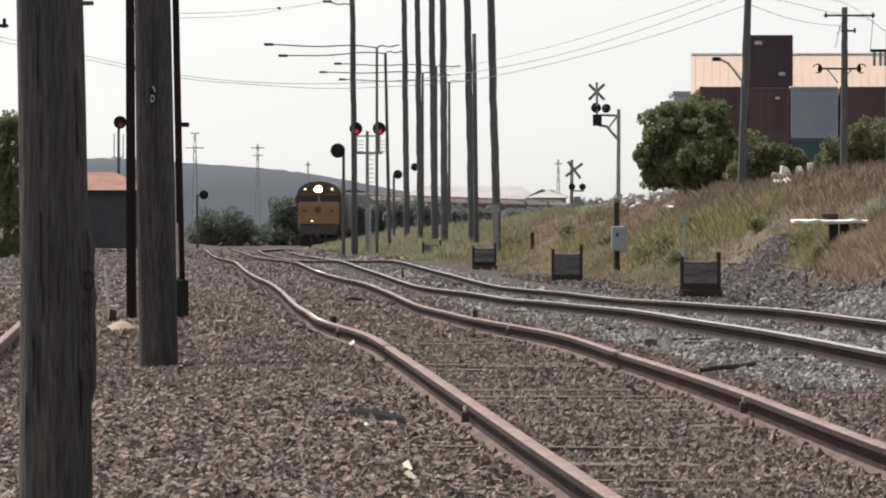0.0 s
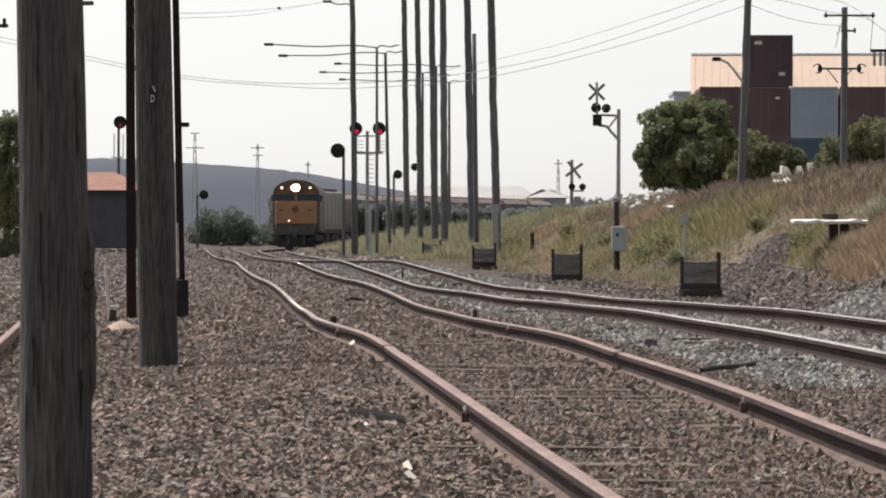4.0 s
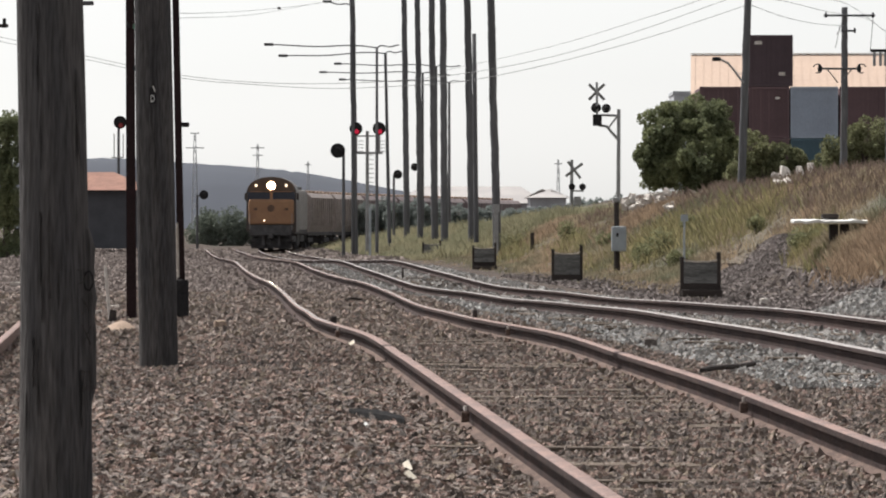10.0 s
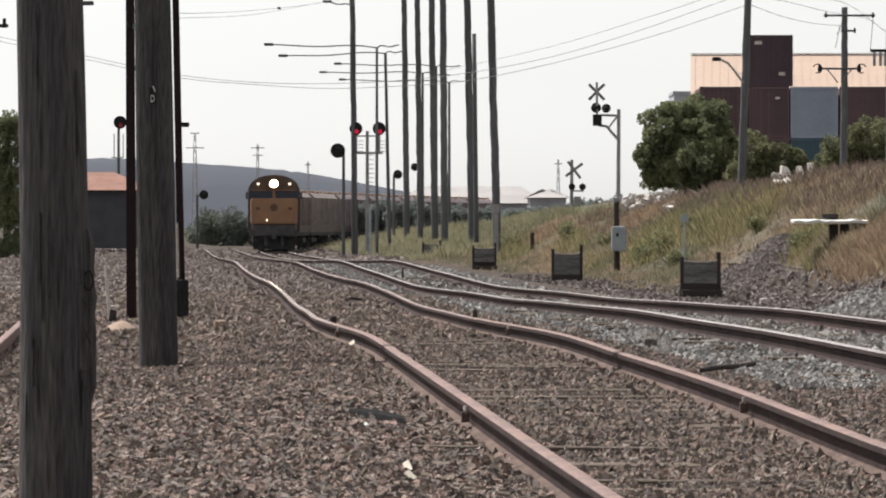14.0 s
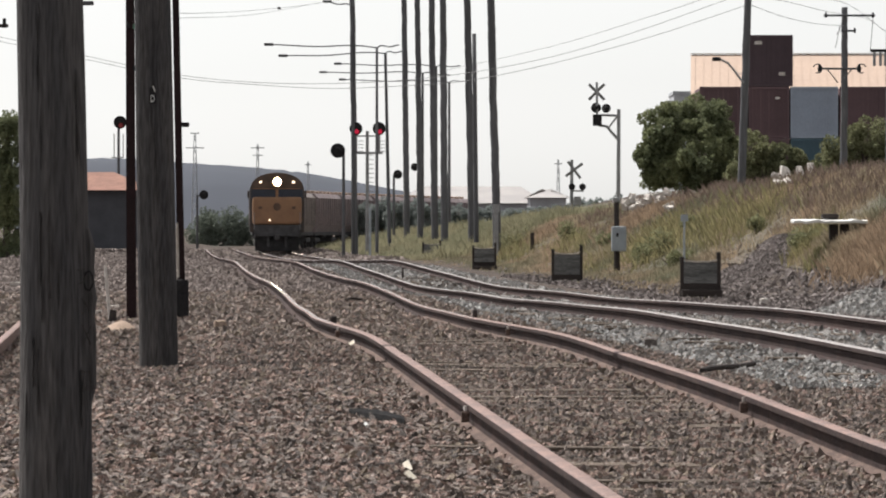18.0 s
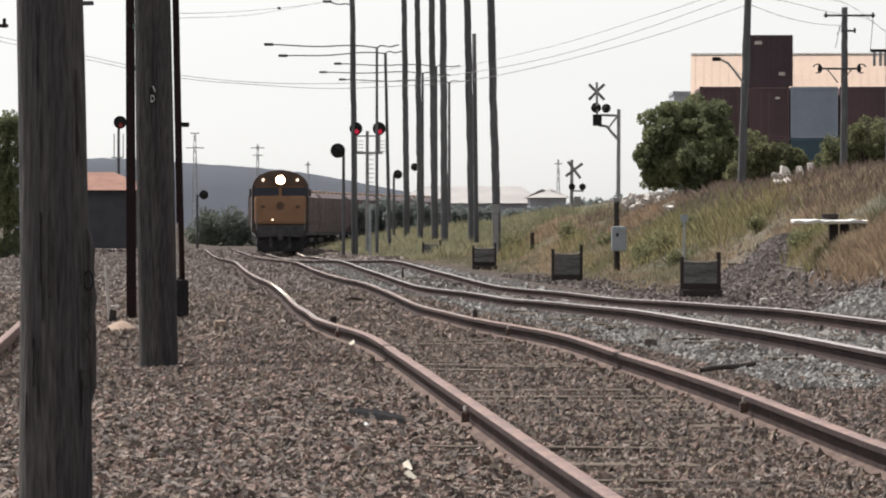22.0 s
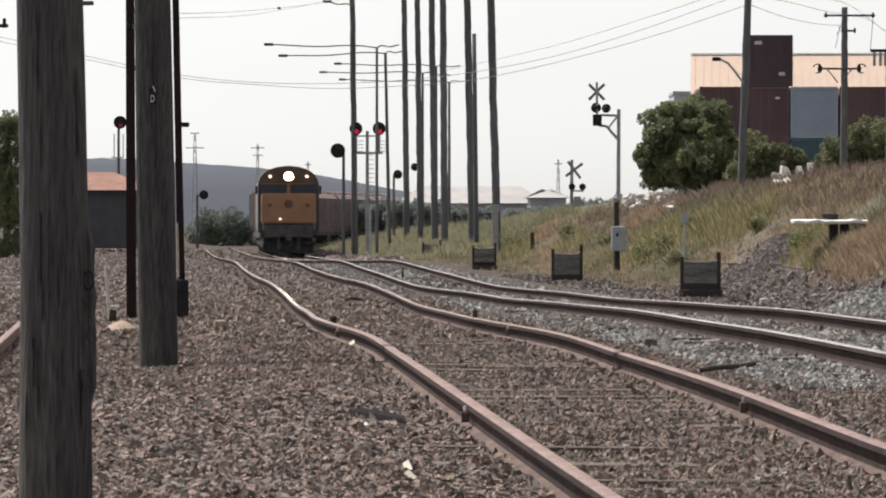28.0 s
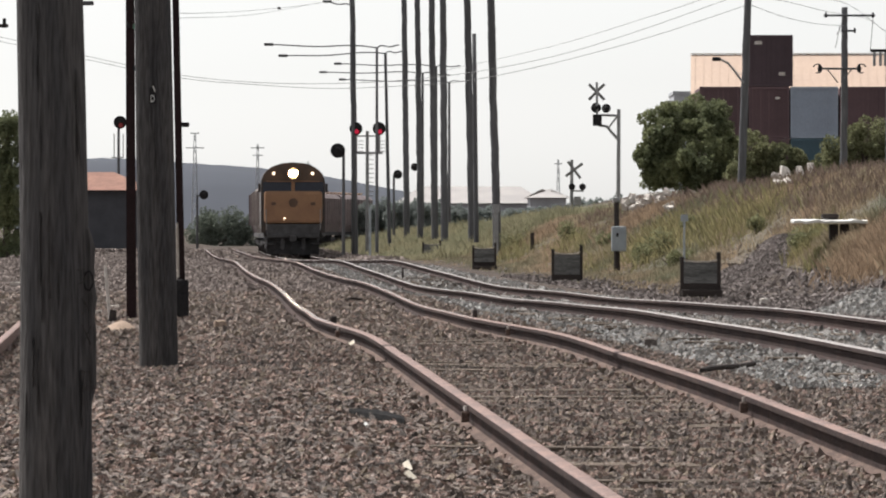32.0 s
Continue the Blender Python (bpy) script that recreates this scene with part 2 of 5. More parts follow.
# main track, on which the train comes round the curve
t2x = curve([(8, 5.4), (15, 5.16), (24.5, 4.67), (29.6, 4.32), (37.6, 3.92), (43, 3.63), (48.5, 3.23), (54, 2.87), (67, 2.3), (78, 1.82), (100, 0.65), (125, -0.68), (141, -1.6), (160, -2.6), (200, -5.0), (243, -7.13), (260, -7.96), (280, -9.02), (300, -9.92), (312, -10.46), (322, -10.44), (333, -9.58), (345, -8.44), (370, -4.9), (400, 0.3), (440, 7), (500, 15), (560, 21)])
t2z = curve([(8, 0.2), (48, 0.28), (54, 0.28), (60, 0.23), (70, 0.14), (77, 0.07), (88, 0.02), (107, -0.08), (127, 0.0), (155, 0.12), (180, -0.05), (243, -0.3), (345, -0.35), (560, -0.35)])
crest = curve([(0, 2.3), (125, 2.25), (160, 1.8), (200, 1.35), (250, 0.95), (300, 0.65), (345, 0.4), (370, -0.25), (400, -0.3)])
plateau = curve([(0, 2.7), (130, 2.7), (200, 2.8), (257, 3.0), (310, 3.0), (370, -0.25), (400, -0.3)])


def step(a, b, x):
    t = np.clip((x - a) / (b - a), 0, 1)
    return t * t * (3 - 2 * t)


def mainline(d):
    """The main track's line with no curve in it, which the bank follows."""
    d = np.asarray(d, float)
    return np.where(d < 243, t2x(np.clip(d, 8, 243)), -7.24 - 0.0506 * (d - 243))


def ground_z(x, d):
    x, d = np.asarray(x, float), np.asarray(d, float)
    dd = np.clip(d, 8, 560)
    d1 = np.clip(d, 8, 330)
    z1, z2 = t1z(d1) - 0.165, t2z(dd) - 0.178
    a, u = x - t1x(d1), x - mainline(dd)
    f = step(0.9, 2.5, a)
    z = z1 * (1 - f) + z2 * f
    z = z + (-0.02 - 0.12 * step(150, 220, d) - z) * step(-1.0, -3.2, a)
    z = z + (-0.12 - 0.14 * step(200, 240, d) - z) * step(1.3, 2.8, u) * (1 - step(345, 360, d))
    up = crest(np.clip(d, 0, 400))
    z = z + (up - z) * np.where(d < 372, step(4.6, 9.6, u), 0)
    z = z + (plateau(np.clip(d, 0, 400)) - z) * np.where(d < 372, step(10, 24, u), 0)
    return np.where(d > 372, z2, z)


def gz(x, d):
    return float(ground_z(x, d))


def on_ground(px, py, z=0.0):
    """The place on the ground along a bearing and a height."""
    d = np.concatenate([np.arange(10, 70, 0.03), np.arange(70, 380, 0.12)])
    over = EYE_Z + (400 - py) * d / F - ground_z((px - 784) * d / F, d) - z
    first = int(np.argmax(over <= 0)) if np.any(over <= 0) else int(np.argmin(np.where(d > 60, over, 99)))
    return at(px, py, float(d[first]))


# Paler rust, with the sunlight on the foot put into the colour.
M_FOOT = mat("sunlit_rail_foot", (0.14, 0.098, 0.082), (0.088, 0.062, 0.053), 3, 0.9, 0, 0.3, 60, grain=0.4)
M_WAGON2 = mat("pale_wagon_paint", (0.3, 0.26, 0.245), (0.23, 0.2, 0.19), 0.8, 0.85, 0, 0.1, 10, vary=0.1)
# Paler mix for the brown stones beyond 88 m.
M_STONE3 = mat("pale_far_ballast_stone", (0.28, 0.235, 0.215), (0.18, 0.148, 0.134), 0.5, 0.9, bump=0.2, fine=30, island=0.5)
M_STONE_R = mat("reddish_ballast_stone", (0.3, 0.215, 0.185), (0.21, 0.15, 0.128), 0.5, 0.9, bump=0.7, fine=140, grain=0.6, island=0.4)
M_STONE_D = mat("dark_ballast_stone", (0.16, 0.138, 0.126), (0.11, 0.094, 0.087), 0.5, 0.9, bump=0.7, fine=140, grain=0.6, island=0.4)
M_HEAP = mat("mauve_grey_broken_stone", (0.205, 0.177, 0.167), (0.135, 0.116, 0.11), 0.5, 0.9, bump=0.5, fine=90, island=0.5)
M_BUSH2 = mat("olive_shrub_foliage", (0.22, 0.225, 0.125), (0.14, 0.15, 0.085), 0.6, 0.8, 0, 0, 3, island=0.35, through_light=0.3)
M_BADGE = mat("faded_dark_badge_paint", (0.13, 0.075, 0.05), None, 3, 0.7)
# Dark purple, also with haze blended into the paint.
M_PURPLE = mat("hazed_purple_container_paint", (0.11, 0.08, 0.09), (0.09, 0.066, 0.075), 0.5, 0.75, 0, 0.05, 8, vary=0.1, grain=0.07)

# ---- ground ----
def build_ground():
    rows = np.concatenate([[-3000, -300, -40, -5, 2, 6], np.geomspace(8, 520, 330), [600, 800, 1200, 2000, 3200, 4800]])
    cols = np.concatenate([[-300, -90, -30, -12, -6, -3.5, -2.2, -1.5], np.linspace(-1.15, 1.15, 171), [1.5, 2.2, 3.5, 6, 12, 30, 90, 300]])
    dd, cc = np.meshgrid(rows, cols, indexing="ij")
    w = np.clip(0.1 * dd + 2.5, 3, 60)
    x = cc * w
    z = ground_z(x, dd)
    near = np.where((dd > 8) & (dd < 160), 1.0, 0.0)
    rough = np.array([noise.fractal(Vector((a * 1.1, b * 1.1, 0.3)), 0.9, 2.1, 4) for a, b in zip(x.ravel(), dd.ravel())]).reshape(x.shape)
    z = z + near * rough * 0.022
    nr, nc = x.shape
    idx = np.arange(nr * nc).reshape(nr, nc)
    quads = np.stack([idx[:-1, :-1], idx[:-1, 1:], idx[1:, 1:], idx[1:, :-1]], -1).reshape(-1, 4)
    verts = np.stack([x, dd, z], -1).reshape(-1, 3)
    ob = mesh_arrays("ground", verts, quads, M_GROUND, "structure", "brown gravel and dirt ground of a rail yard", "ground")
    return smooth(ob)


ground = build_ground()

# ---- tracks ----
HEAD = [(-0.036, -0.004), (-0.036, -0.034), (-0.009, -0.044), (-0.009, -0.12), (-0.07, -0.14), (-0.07, -0.155), (0.07, -0.155), (0.07, -0.14), (0.009, -0.12), (0.009, -0.044), (0.036, -0.034), (0.036, -0.004), (0.03, 0.002), (0.016, 0.0035), (-0.016, 0.0035), (-0.03, 0.002)]


def track(name, fx, fz, d0, d1, top, label, length=13.0):
    tr = empty(name, Matrix(), label, "railway track", kind="structure")
    for side in (-0.835, 0.835):
        d = d0 + (0 if side < 0 else 4.2)
        while d < d1:
            e = min(d + length * (1 if d < 150 else 3), d1)
            n = max(3, int((e - d) / 0.9))
            pts = []
            for k in range(n + 1):
                q = d + 0.006 + (e - d - 0.012) * k / n
                t = (fx(q + 0.5) - fx(q - 0.5))
                pts.append((float(fx(q) + side / math.hypot(1, t)), float(q - side * t), float(fz(q))))
            bm = sweep(pts, HEAD)
            # Shade-dark flanks and sunlit-pale near feet are picked by face direction.
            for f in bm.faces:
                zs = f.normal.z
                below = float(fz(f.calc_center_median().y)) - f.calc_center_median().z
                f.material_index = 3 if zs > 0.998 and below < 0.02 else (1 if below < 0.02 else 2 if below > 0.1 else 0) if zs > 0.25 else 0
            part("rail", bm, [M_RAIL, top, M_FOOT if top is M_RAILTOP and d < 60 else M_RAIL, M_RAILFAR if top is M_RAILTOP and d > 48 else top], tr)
            d = e
    return tr


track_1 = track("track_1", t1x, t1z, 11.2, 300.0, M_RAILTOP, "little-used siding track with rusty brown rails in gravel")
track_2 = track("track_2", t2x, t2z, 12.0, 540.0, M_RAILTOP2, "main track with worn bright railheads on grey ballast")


def sleepers(tr, fx, fz, d0, d1):
    me = link("sleeper", box((0, 0, -0.06), (2.6, 0.24, 0.12), 0.012), M_SLEEPER, tr)
    first, d, i = me, d0, 0
    rnd = random.Random(5)
    while d < d1:
        ob = me if i == 0 else new("sleeper", me.data)
        ob.parent = tr
        t = float(fx(d + 0.5) - fx(d - 0.5))
        ob.matrix_world = pose(float(fx(d)) + rnd.uniform(-0.04, 0.04), d, float(fz(d)) - 0.156 + rnd.uniform(-0.016, 0.012), rnd.uniform(-1, 1), rnd.uniform(-0.7, 0.7), math.degrees(math.atan(-t)) + rnd.uniform(-1.2, 1.2))
        d += 0.67
        i += 1


sleepers(track_1, t1x, t1z, 16.0, 130.0)
sleepers(track_2, t2x, t2z, 36.0, 130.0)


# ---- loose stones ----
def stones(name, n, pick, size, material, label, seed, lift=0.2, height=ground_z, blocky=False):
    """n crushed stones at places that pick(rng, n) gives as x, d; each an uneven chip, or a flat-topped block."""
    rng = np.random.default_rng(seed)
    x, d = pick(rng, n)
    n = len(x)
    z = height(x, d)
    r = size * np.minimum(rng.lognormal(0, 0.33, n), 1.85)
    base = np.array([(-1, -1, -0.6), (1, -1, -0.6), (1, 1, -0.6), (-1, 1, -0.6), (-0.7, 0.1, 0.8), (0.7, -0.1, 0.8)], float)
    fc = np.array([(0, 1, 5), (0, 5, 4), (1, 2, 5), (2, 3, 4), (2, 4, 5), (3, 0, 4)])
    if blocky:
        base = np.array([(-1, -1, -0.7), (1, -1, -0.7), (1, 1, -0.7), (-1, 1, -0.7), (-0.7, -0.65, 0.65), (0.7, -0.65, 0.65), (0.7, 0.65, 0.65), (-0.7, 0.65, 0.65)], float)
        fc = np.array([(4, 5, 6), (4, 6, 7), (0, 1, 5), (0, 5, 4), (1, 2, 6), (1, 6, 5), (2, 3, 7), (2, 7, 6), (3, 0, 4), (3, 4, 7)])
    m = len(base)
    v = base[None] * rng.uniform(0.65, 1.2, (n, m, 1)) + rng.normal(0, 0.2, (n, m, 3))
    v[:, :4, 2] -= 0.3
    v *= np.array([1.14, 0.92, 0.92])
    a, tx, ty = rng.uniform(0, 2 * np.pi, n), rng.normal(0, 0.35, n), rng.normal(0, 0.35, n)
    ca, sa = np.cos(a)[:, None], np.sin(a)[:, None]
    vx, vy, vz = v[..., 0], v[..., 1], v[..., 2]
    vz = vz + vx * tx[:, None] + vy * ty[:, None]
    v = np.stack([vx * ca - vy * sa, vx * sa + vy * ca, vz], -1) * r[:, None, None]
    v += np.stack([x, d, z + r * lift], -1)[:, None]
    tris = (fc[None] + m * np.arange(n)[:, None, None]).reshape(-1, 3)
    return mesh_arrays(name, v.reshape(-1, 3), tris, material, "stuff", label, "gravel")


def field(d0, d1, a0, a1, line, fade=1.6):
    """Picks places between two distances, a0 to a1 metres across from a line, thinner with distance; the rails stay clear."""
    def pick(rng, n):
        g = np.linspace(d0, d1, 400)
        lo, hi = np.maximum(line(g) + a0, -0.093 * g - 0.4), np.minimum(line(g) + a1, 0.093 * g + 0.4)
        p = np.clip(hi - lo, 0, None) * g ** -fade
        d = np.interp(rng.random(n), np.cumsum(p) / p.sum(), g)
        x = np.interp(d, g, lo) + rng.random(n) * (np.interp(d, g, hi) - np.interp(d, g, lo))
        keep = np.ones(n, bool)
        for fx in (t1x, t2x):
            keep &= np.abs(np.abs(x - fx(np.clip(d, 8, 330))) - 0.835) > 0.055
        return x[keep], d[keep]
    return pick


BROWN = "loose brown crushed-stone ballast over the yard"
PALE = "pale grey crushed-stone ballast round the main track"
stones("ballast", 38000, field(19, 35, -8, -0.78, t1x), 0.0138, M_STONE, BROWN, 1, 0.6, blocky=True)
stones("ballast", 16000, field(19, 35, -8, -0.78, t1x), 0.0134, M_STONE_R, BROWN, 21, 0.6, blocky=True)
stones("ballast", 16000, field(19, 35, -8, -0.78, t1x), 0.0142, M_STONE_D, BROWN, 22, 0.6, blocky=True)
stones("ballast", 7000, field(19, 31, -8, -0.78, t1x), 0.0065, M_STONE, BROWN, 27, 2.0)
stones("ballast", 5000, field(19, 50, -8, -0.95, t1x), 0.0155, M_STONE, BROWN, 6, 0.6, blocky=True)
stones("ballast", 32000, field(34, 52, -8, -0.78, t1x), 0.0145, M_STONE, BROWN, 9, 0.5)
stones("ballast", 11000, field(34, 52, -8, -0.78, t1x), 0.0145, M_STONE_R, BROWN, 23, 0.5)
stones("ballast", 11000, field(34, 52, -8, -0.78, t1x), 0.0155, M_STONE_D, BROWN, 24, 0.5)
stones("ballast", 30000, field(19, 50, -0.8, 2.4, t1x), 0.0135, M_STONE, BROWN, 7, 0.36)
stones("ballast", 8000, field(19, 50, -0.8, 2.4, t1x), 0.0125, M_STONE_R, BROWN, 25, 0.36)
stones("ballast", 8000, field(19, 50, -0.8, 2.4, t1x), 0.013, M_STONE_D, BROWN, 26, 0.36)
stones("ballast", 33000, field(50, 90, -10, 1.8, t1x), 0.0225, M_STONE, BROWN, 2, 0.5)
stones("ballast", 22000, field(88, 200, -17, 1.5, t1x), 0.031, M_STONE3, BROWN, 3)
stones("ballast", 38000, field(34, 75, -1.75, 2.6, t2x), 0.0175, M_STONE2, PALE, 4, 0.5)
stones("ballast", 14000, field(74, 175, -1.6, 2.1, t2x), 0.031, M_STONE2, PALE, 5)
stones("ballast", 8000, field(195, 330, -22, 8, t1x), 0.05, M_STONE3, BROWN, 8)


def beside_rails(line, d0, d1):
    """Places close along both feet of a track's rails."""
    def pick(rng, n):
        d = d0 + (d1 - d0) * rng.random(n) ** 1.5
        return line(d) + rng.choice([-0.835, 0.835], n) + rng.choice([-1, 1], n) * rng.uniform(0.058, 0.125, n), d
    return pick


stones("ballast", 6500, beside_rails(t1x, 19, 60), 0.0125, M_STONE, BROWN, 41, 1.5)
stones("ballast", 2500, beside_rails(t2x, 36, 80), 0.018, M_STONE2, PALE, 42, 1.2)


# ---- grass ----
SLAB = at(1468, 391, on_ground(1535, 397).y - 1.5)


def grass(name, n, d0, d1, u0, u1, high, label, seed, material=None):
    rng = np.random.default_rng(seed)
    d = d0 + (d1 - d0) * rng.random(n) ** 1.3
    u = u0 + (u1 - u0) * rng.random(n)
    x = mainline(d) + u
    patch = 0.22 * (np.sin(x * 1.9 + 1.7 * np.sin(d * 0.21)) + np.sin(d * 0.33 + 1.3 * np.sin(x * 1.1 + 2)) + 0.8 * np.sin(x * 4.3 + d * 0.9))
    keep = (rng.random(n) < 0.8 + patch * 0.8) & (np.abs(x) < 0.097 * d + 0.5)
    keep &= (d > 103) | (x < 0.053 * d) | (u > 6.0)
    keep &= (np.hypot((x - 6.45) / 1.1, (d - 101) / 1.9) > 1) & ((d > 114) | (u > 5.9) | (high < 0.25))
    x, d, patch, u = x[keep], d[keep], patch[keep], u[keep]
    n = len(x)
    z = ground_z(x, d)
    h = high * rng.uniform(0.45, 1.15, n) * (0.75 + 0.6 * patch) * np.clip(0.35 + (u - u0) * 0.6, 0.35, 1)
    wd = rng.uniform(0.003, 0.0085, n) * (1 + d / 250)
    ang = rng.uniform(-0.9, 0.9, n)
    lean = rng.normal(0, 0.3, (n, 2)) * h[:, None]
    ca, sa = np.cos(ang) * wd * rng.choice([-1, 1], n), np.sin(ang) * wd
    p0 = np.stack([x - ca, d - sa, z - 0.03], -1)
    p1 = np.stack([x + ca, d + sa, z - 0.03], -1)
    p2 = np.stack([x + ca * 0.7 + lean[:, 0] * 0.4, d + sa * 0.7 + lean[:, 1] * 0.4, z + h * 0.55], -1)
    p3 = np.stack([x + lean[:, 0], d + lean[:, 1], z + h], -1)
    v = np.stack([p0, p1, p2, p3], 1).reshape(-1, 3)
    quads = np.arange(4 * n).reshape(-1, 4)
    return mesh_arrays(name, v, quads, material or M_GRASS, "stuff", label, "grass")


M_FARGRASS = mat("yellow_green_grass", (0.33, 0.3, 0.195), (0.24, 0.24, 0.155), 0.3, 0.9, 0, 0, 2, island=0.1, through_light=0.4, stretch=(1, 0.2, 1))
M_THATCH = mat("dry_grass_thatch", (0.115, 0.092, 0.07), (0.08, 0.08, 0.056), 0.45, 0.95, 0, 1.0, 9, grain=0.45, stretch=(1, 0.22, 1))


def bank_thatch():
    """Matted dead grass that covers the bank's soil under the standing blades, thinning to bare dirt at its foot."""
    d = np.concatenate([np.linspace(78, 200, 120), np.linspace(203, 360, 50)])
    u = np.concatenate([np.linspace(5.0, 13, 60), [15, 18, 22]])
    dd, uu = np.meshgrid(d, u, indexing="ij")
    foot = np.array([1.3 * noise.noise(Vector((0.12 * q, 3.0, 7.0))) for q in d])[:, None]
    x = mainline(dd) + uu + np.where(uu < 6, foot * (6 - uu), 0)
    bumps = np.array([noise.noise(Vector((a * 1.7, b * 0.8, 2.0))) for a, b in zip(x.ravel(), dd.ravel())]).reshape(x.shape)
    z = ground_z(x, dd) + 0.035 + 0.03 * bumps
    z[:, 0] -= 0.12
    n, m = x.shape
    idx = np.arange(n * m).reshape(n, m)
    quads = np.stack([idx[:-1, :-1], idx[:-1, 1:], idx[1:, 1:], idx[1:, :-1]], -1).reshape(-1, 4)
    cx, cd = x.ravel()[quads].mean(1), dd.ravel()[quads].mean(1)
    quads = quads[((cd > 114) | (cx - mainline(cd) > 5.9)) & (np.hypot((cx - 6.45) / 1.15, (cd - 101) / 2.0) > 1)]
    smooth(mesh_arrays("grass_thatch", np.stack([x, dd, z], -1).reshape(-1, 3), quads, M_THATCH, "stuff", "matted dead grass covering the bank", "grass"))


bank_thatch()
grass("grass", 250000, 78, 200, 4.4, 13, 0.24, "tall dry grass with green weeds on the bank", 11)
grass("grass", 80000, 190, 362, 3.4, 16, 0.6, "tall dry grass with green weeds on the bank", 12, M_FARGRASS)
grass("grass", 20000, 82, 170, 6.6, 13, 0.46, "sparse tall brown seed stems on the bank", 13, mat("brown_seed_stems", (0.22, 0.165, 0.135), (0.16, 0.12, 0.1), 0.6, 0.9, 0, 0, 3, island=0.25, through_light=0.3))
grass("grass", 5000, 72, 190, 2.9, 5.4, 0.22, "short dry weeds at the bank's foot", 14)


M_GREENGRASS = mat("olive_green_grass", (0.29, 0.25, 0.135), (0.2, 0.19, 0.1), 0.8, 0.85, 0, 0, 3, island=0.35, through_light=0.4)


def green_patch(px, py, sx, sd, n, high, seed, material=None):
    """A drift of fresher grass round one spot of the bank."""
    rng = np.random.default_rng(seed)
    g = on_ground(px, py)
    x, d = g.x + rng.normal(0, sx, n), g.y + rng.normal(0, sd * 0.7, n)
    z = ground_z(x, d)
    h = high * rng.uniform(0.5, 1.15, n)
    w = rng.uniform(0.003, 0.008, n) * rng.choice([-1, 1], n)
    lean = rng.normal(0, 0.3, (n, 2)) * h[:, None]
    p0, p1 = np.stack([x - w, d, z - 0.03], -1), np.stack([x + w, d, z - 0.03], -1)
    p2 = np.stack([x + w * 0.7 + lean[:, 0] * 0.4, d + lean[:, 1] * 0.4, z + h * 0.55], -1)
    p3 = np.stack([x + lean[:, 0], d + lean[:, 1], z + h], -1)
    return mesh_arrays("grass", np.stack([p0, p1, p2, p3], 1).reshape(-1, 3), np.arange(4 * n).reshape(-1, 4), material or M_GREENGRASS, "stuff", "drift of dry tan grass on the bank" if material else "drift of fresher green grass on the bank", "grass")


for k, (px, py, sx, sd, n, h) in enumerate(((1150, 445, 0.35, 5, 2600, 0.4), (1185, 420, 0.35, 5, 2200, 0.42), (1275, 400, 0.4, 5, 2600, 0.45), (1335, 385, 0.4, 4, 2000, 0.45), (1425, 440, 0.25, 2, 1500, 0.4), (1010, 440, 0.3, 6, 1500, 0.4), (905, 450, 0.4, 8, 1600, 0.45), (1060, 470, 0.4, 5, 1200, 0.3))):
    green_patch(px, py, sx, sd, n // 2, h * 0.9, 70 + k)
# taller growth round the broken slab
for k, (px, py, m) in enumerate(((1434, 448, None), (1445, 440, None), (1475, 432, M_GRASS), (1500, 424, M_GRASS), (1525, 415, M_GRASS), (1460, 455, M_GRASS), (1465, 462, None), (1485, 455, M_GRASS), (1500, 448, M_GRASS))):
    green_patch(px, py, 0.16, 0.5, 800, 0.3, 90 + k, m)

M_TANGRASS = mat("dry_orange_tan_grass", (0.36, 0.265, 0.185), (0.28, 0.21, 0.15), 0.8, 0.9, 0, 0, 3, island=0.12, through_light=0.4)
for k, (px, py, n) in enumerate(((1540, 460, 1500), (1535, 455, 1300), (1560, 440, 1300), (1120, 400, 1500), (1150, 385, 1300), (1100, 415, 1200), (960, 420, 1200))):
    green_patch(px, py, 0.3, 3.0, n, 0.3, 170 + k, M_TANGRASS)

# ---- posts and poles ----
def timber_pole(base, top, r0, r1, label, category="pole", material=None, name="utility_pole", group="", seg=20, wobble=0.02, rings=14, bend=0.0):
    """A round pole with slightly uneven girth, as an empty at its foot with a shaft."""
    base, top = Vector(base), Vector(top)
    ob = empty(name, Matrix.Translation(base), label, category, group)
    bm = bmesh.new()
    prev = None
    for i in range(rings + 1):
        t = i / rings
        c = (top - base) * t + Vector((0, 0, -0.3 if i == 0 else 0))
        r = r0 + (r1 - r0) * t
        if bend and 0 < i < rings:
            c += Vector((bend * noise.noise(Vector((t * 11, base.x, 1))) + 0.5 * bend * noise.noise(Vector((t * 47, base.x, 4))), 0, 0))
        ring = []
        for k in range(seg):
            a = 2 * math.pi * k / seg
            q = r * (1 + wobble * 4 * noise.noise(Vector((math.cos(a) * 1.3 + base.x, math.sin(a) * 1.3 + base.y, t * 5))))
            ring.append(bm.verts.new(c + Vector((math.cos(a) * q, math.sin(a) * q, 0))))
        if prev:
            for k in range(seg):
                bm.faces.new((prev[k], prev[(k + 1) % seg], ring[(k + 1) % seg], ring[k]))
        prev = ring
    bm.faces.new(prev)
    smooth(part("shaft", bm, material or M_POLE, ob))
    return ob


def pole_at(px, py, d, w_px, py_top, px_top=None, w_top=None, **kw):
    g = at(px, py, d)
    t = at(px if px_top is None else px_top, py_top, d)
    w_top = w_px * 0.85 if w_top is None else w_top
    return timber_pole(g, t, w_px * d / F / 2, w_top * d / F / 2, **kw)


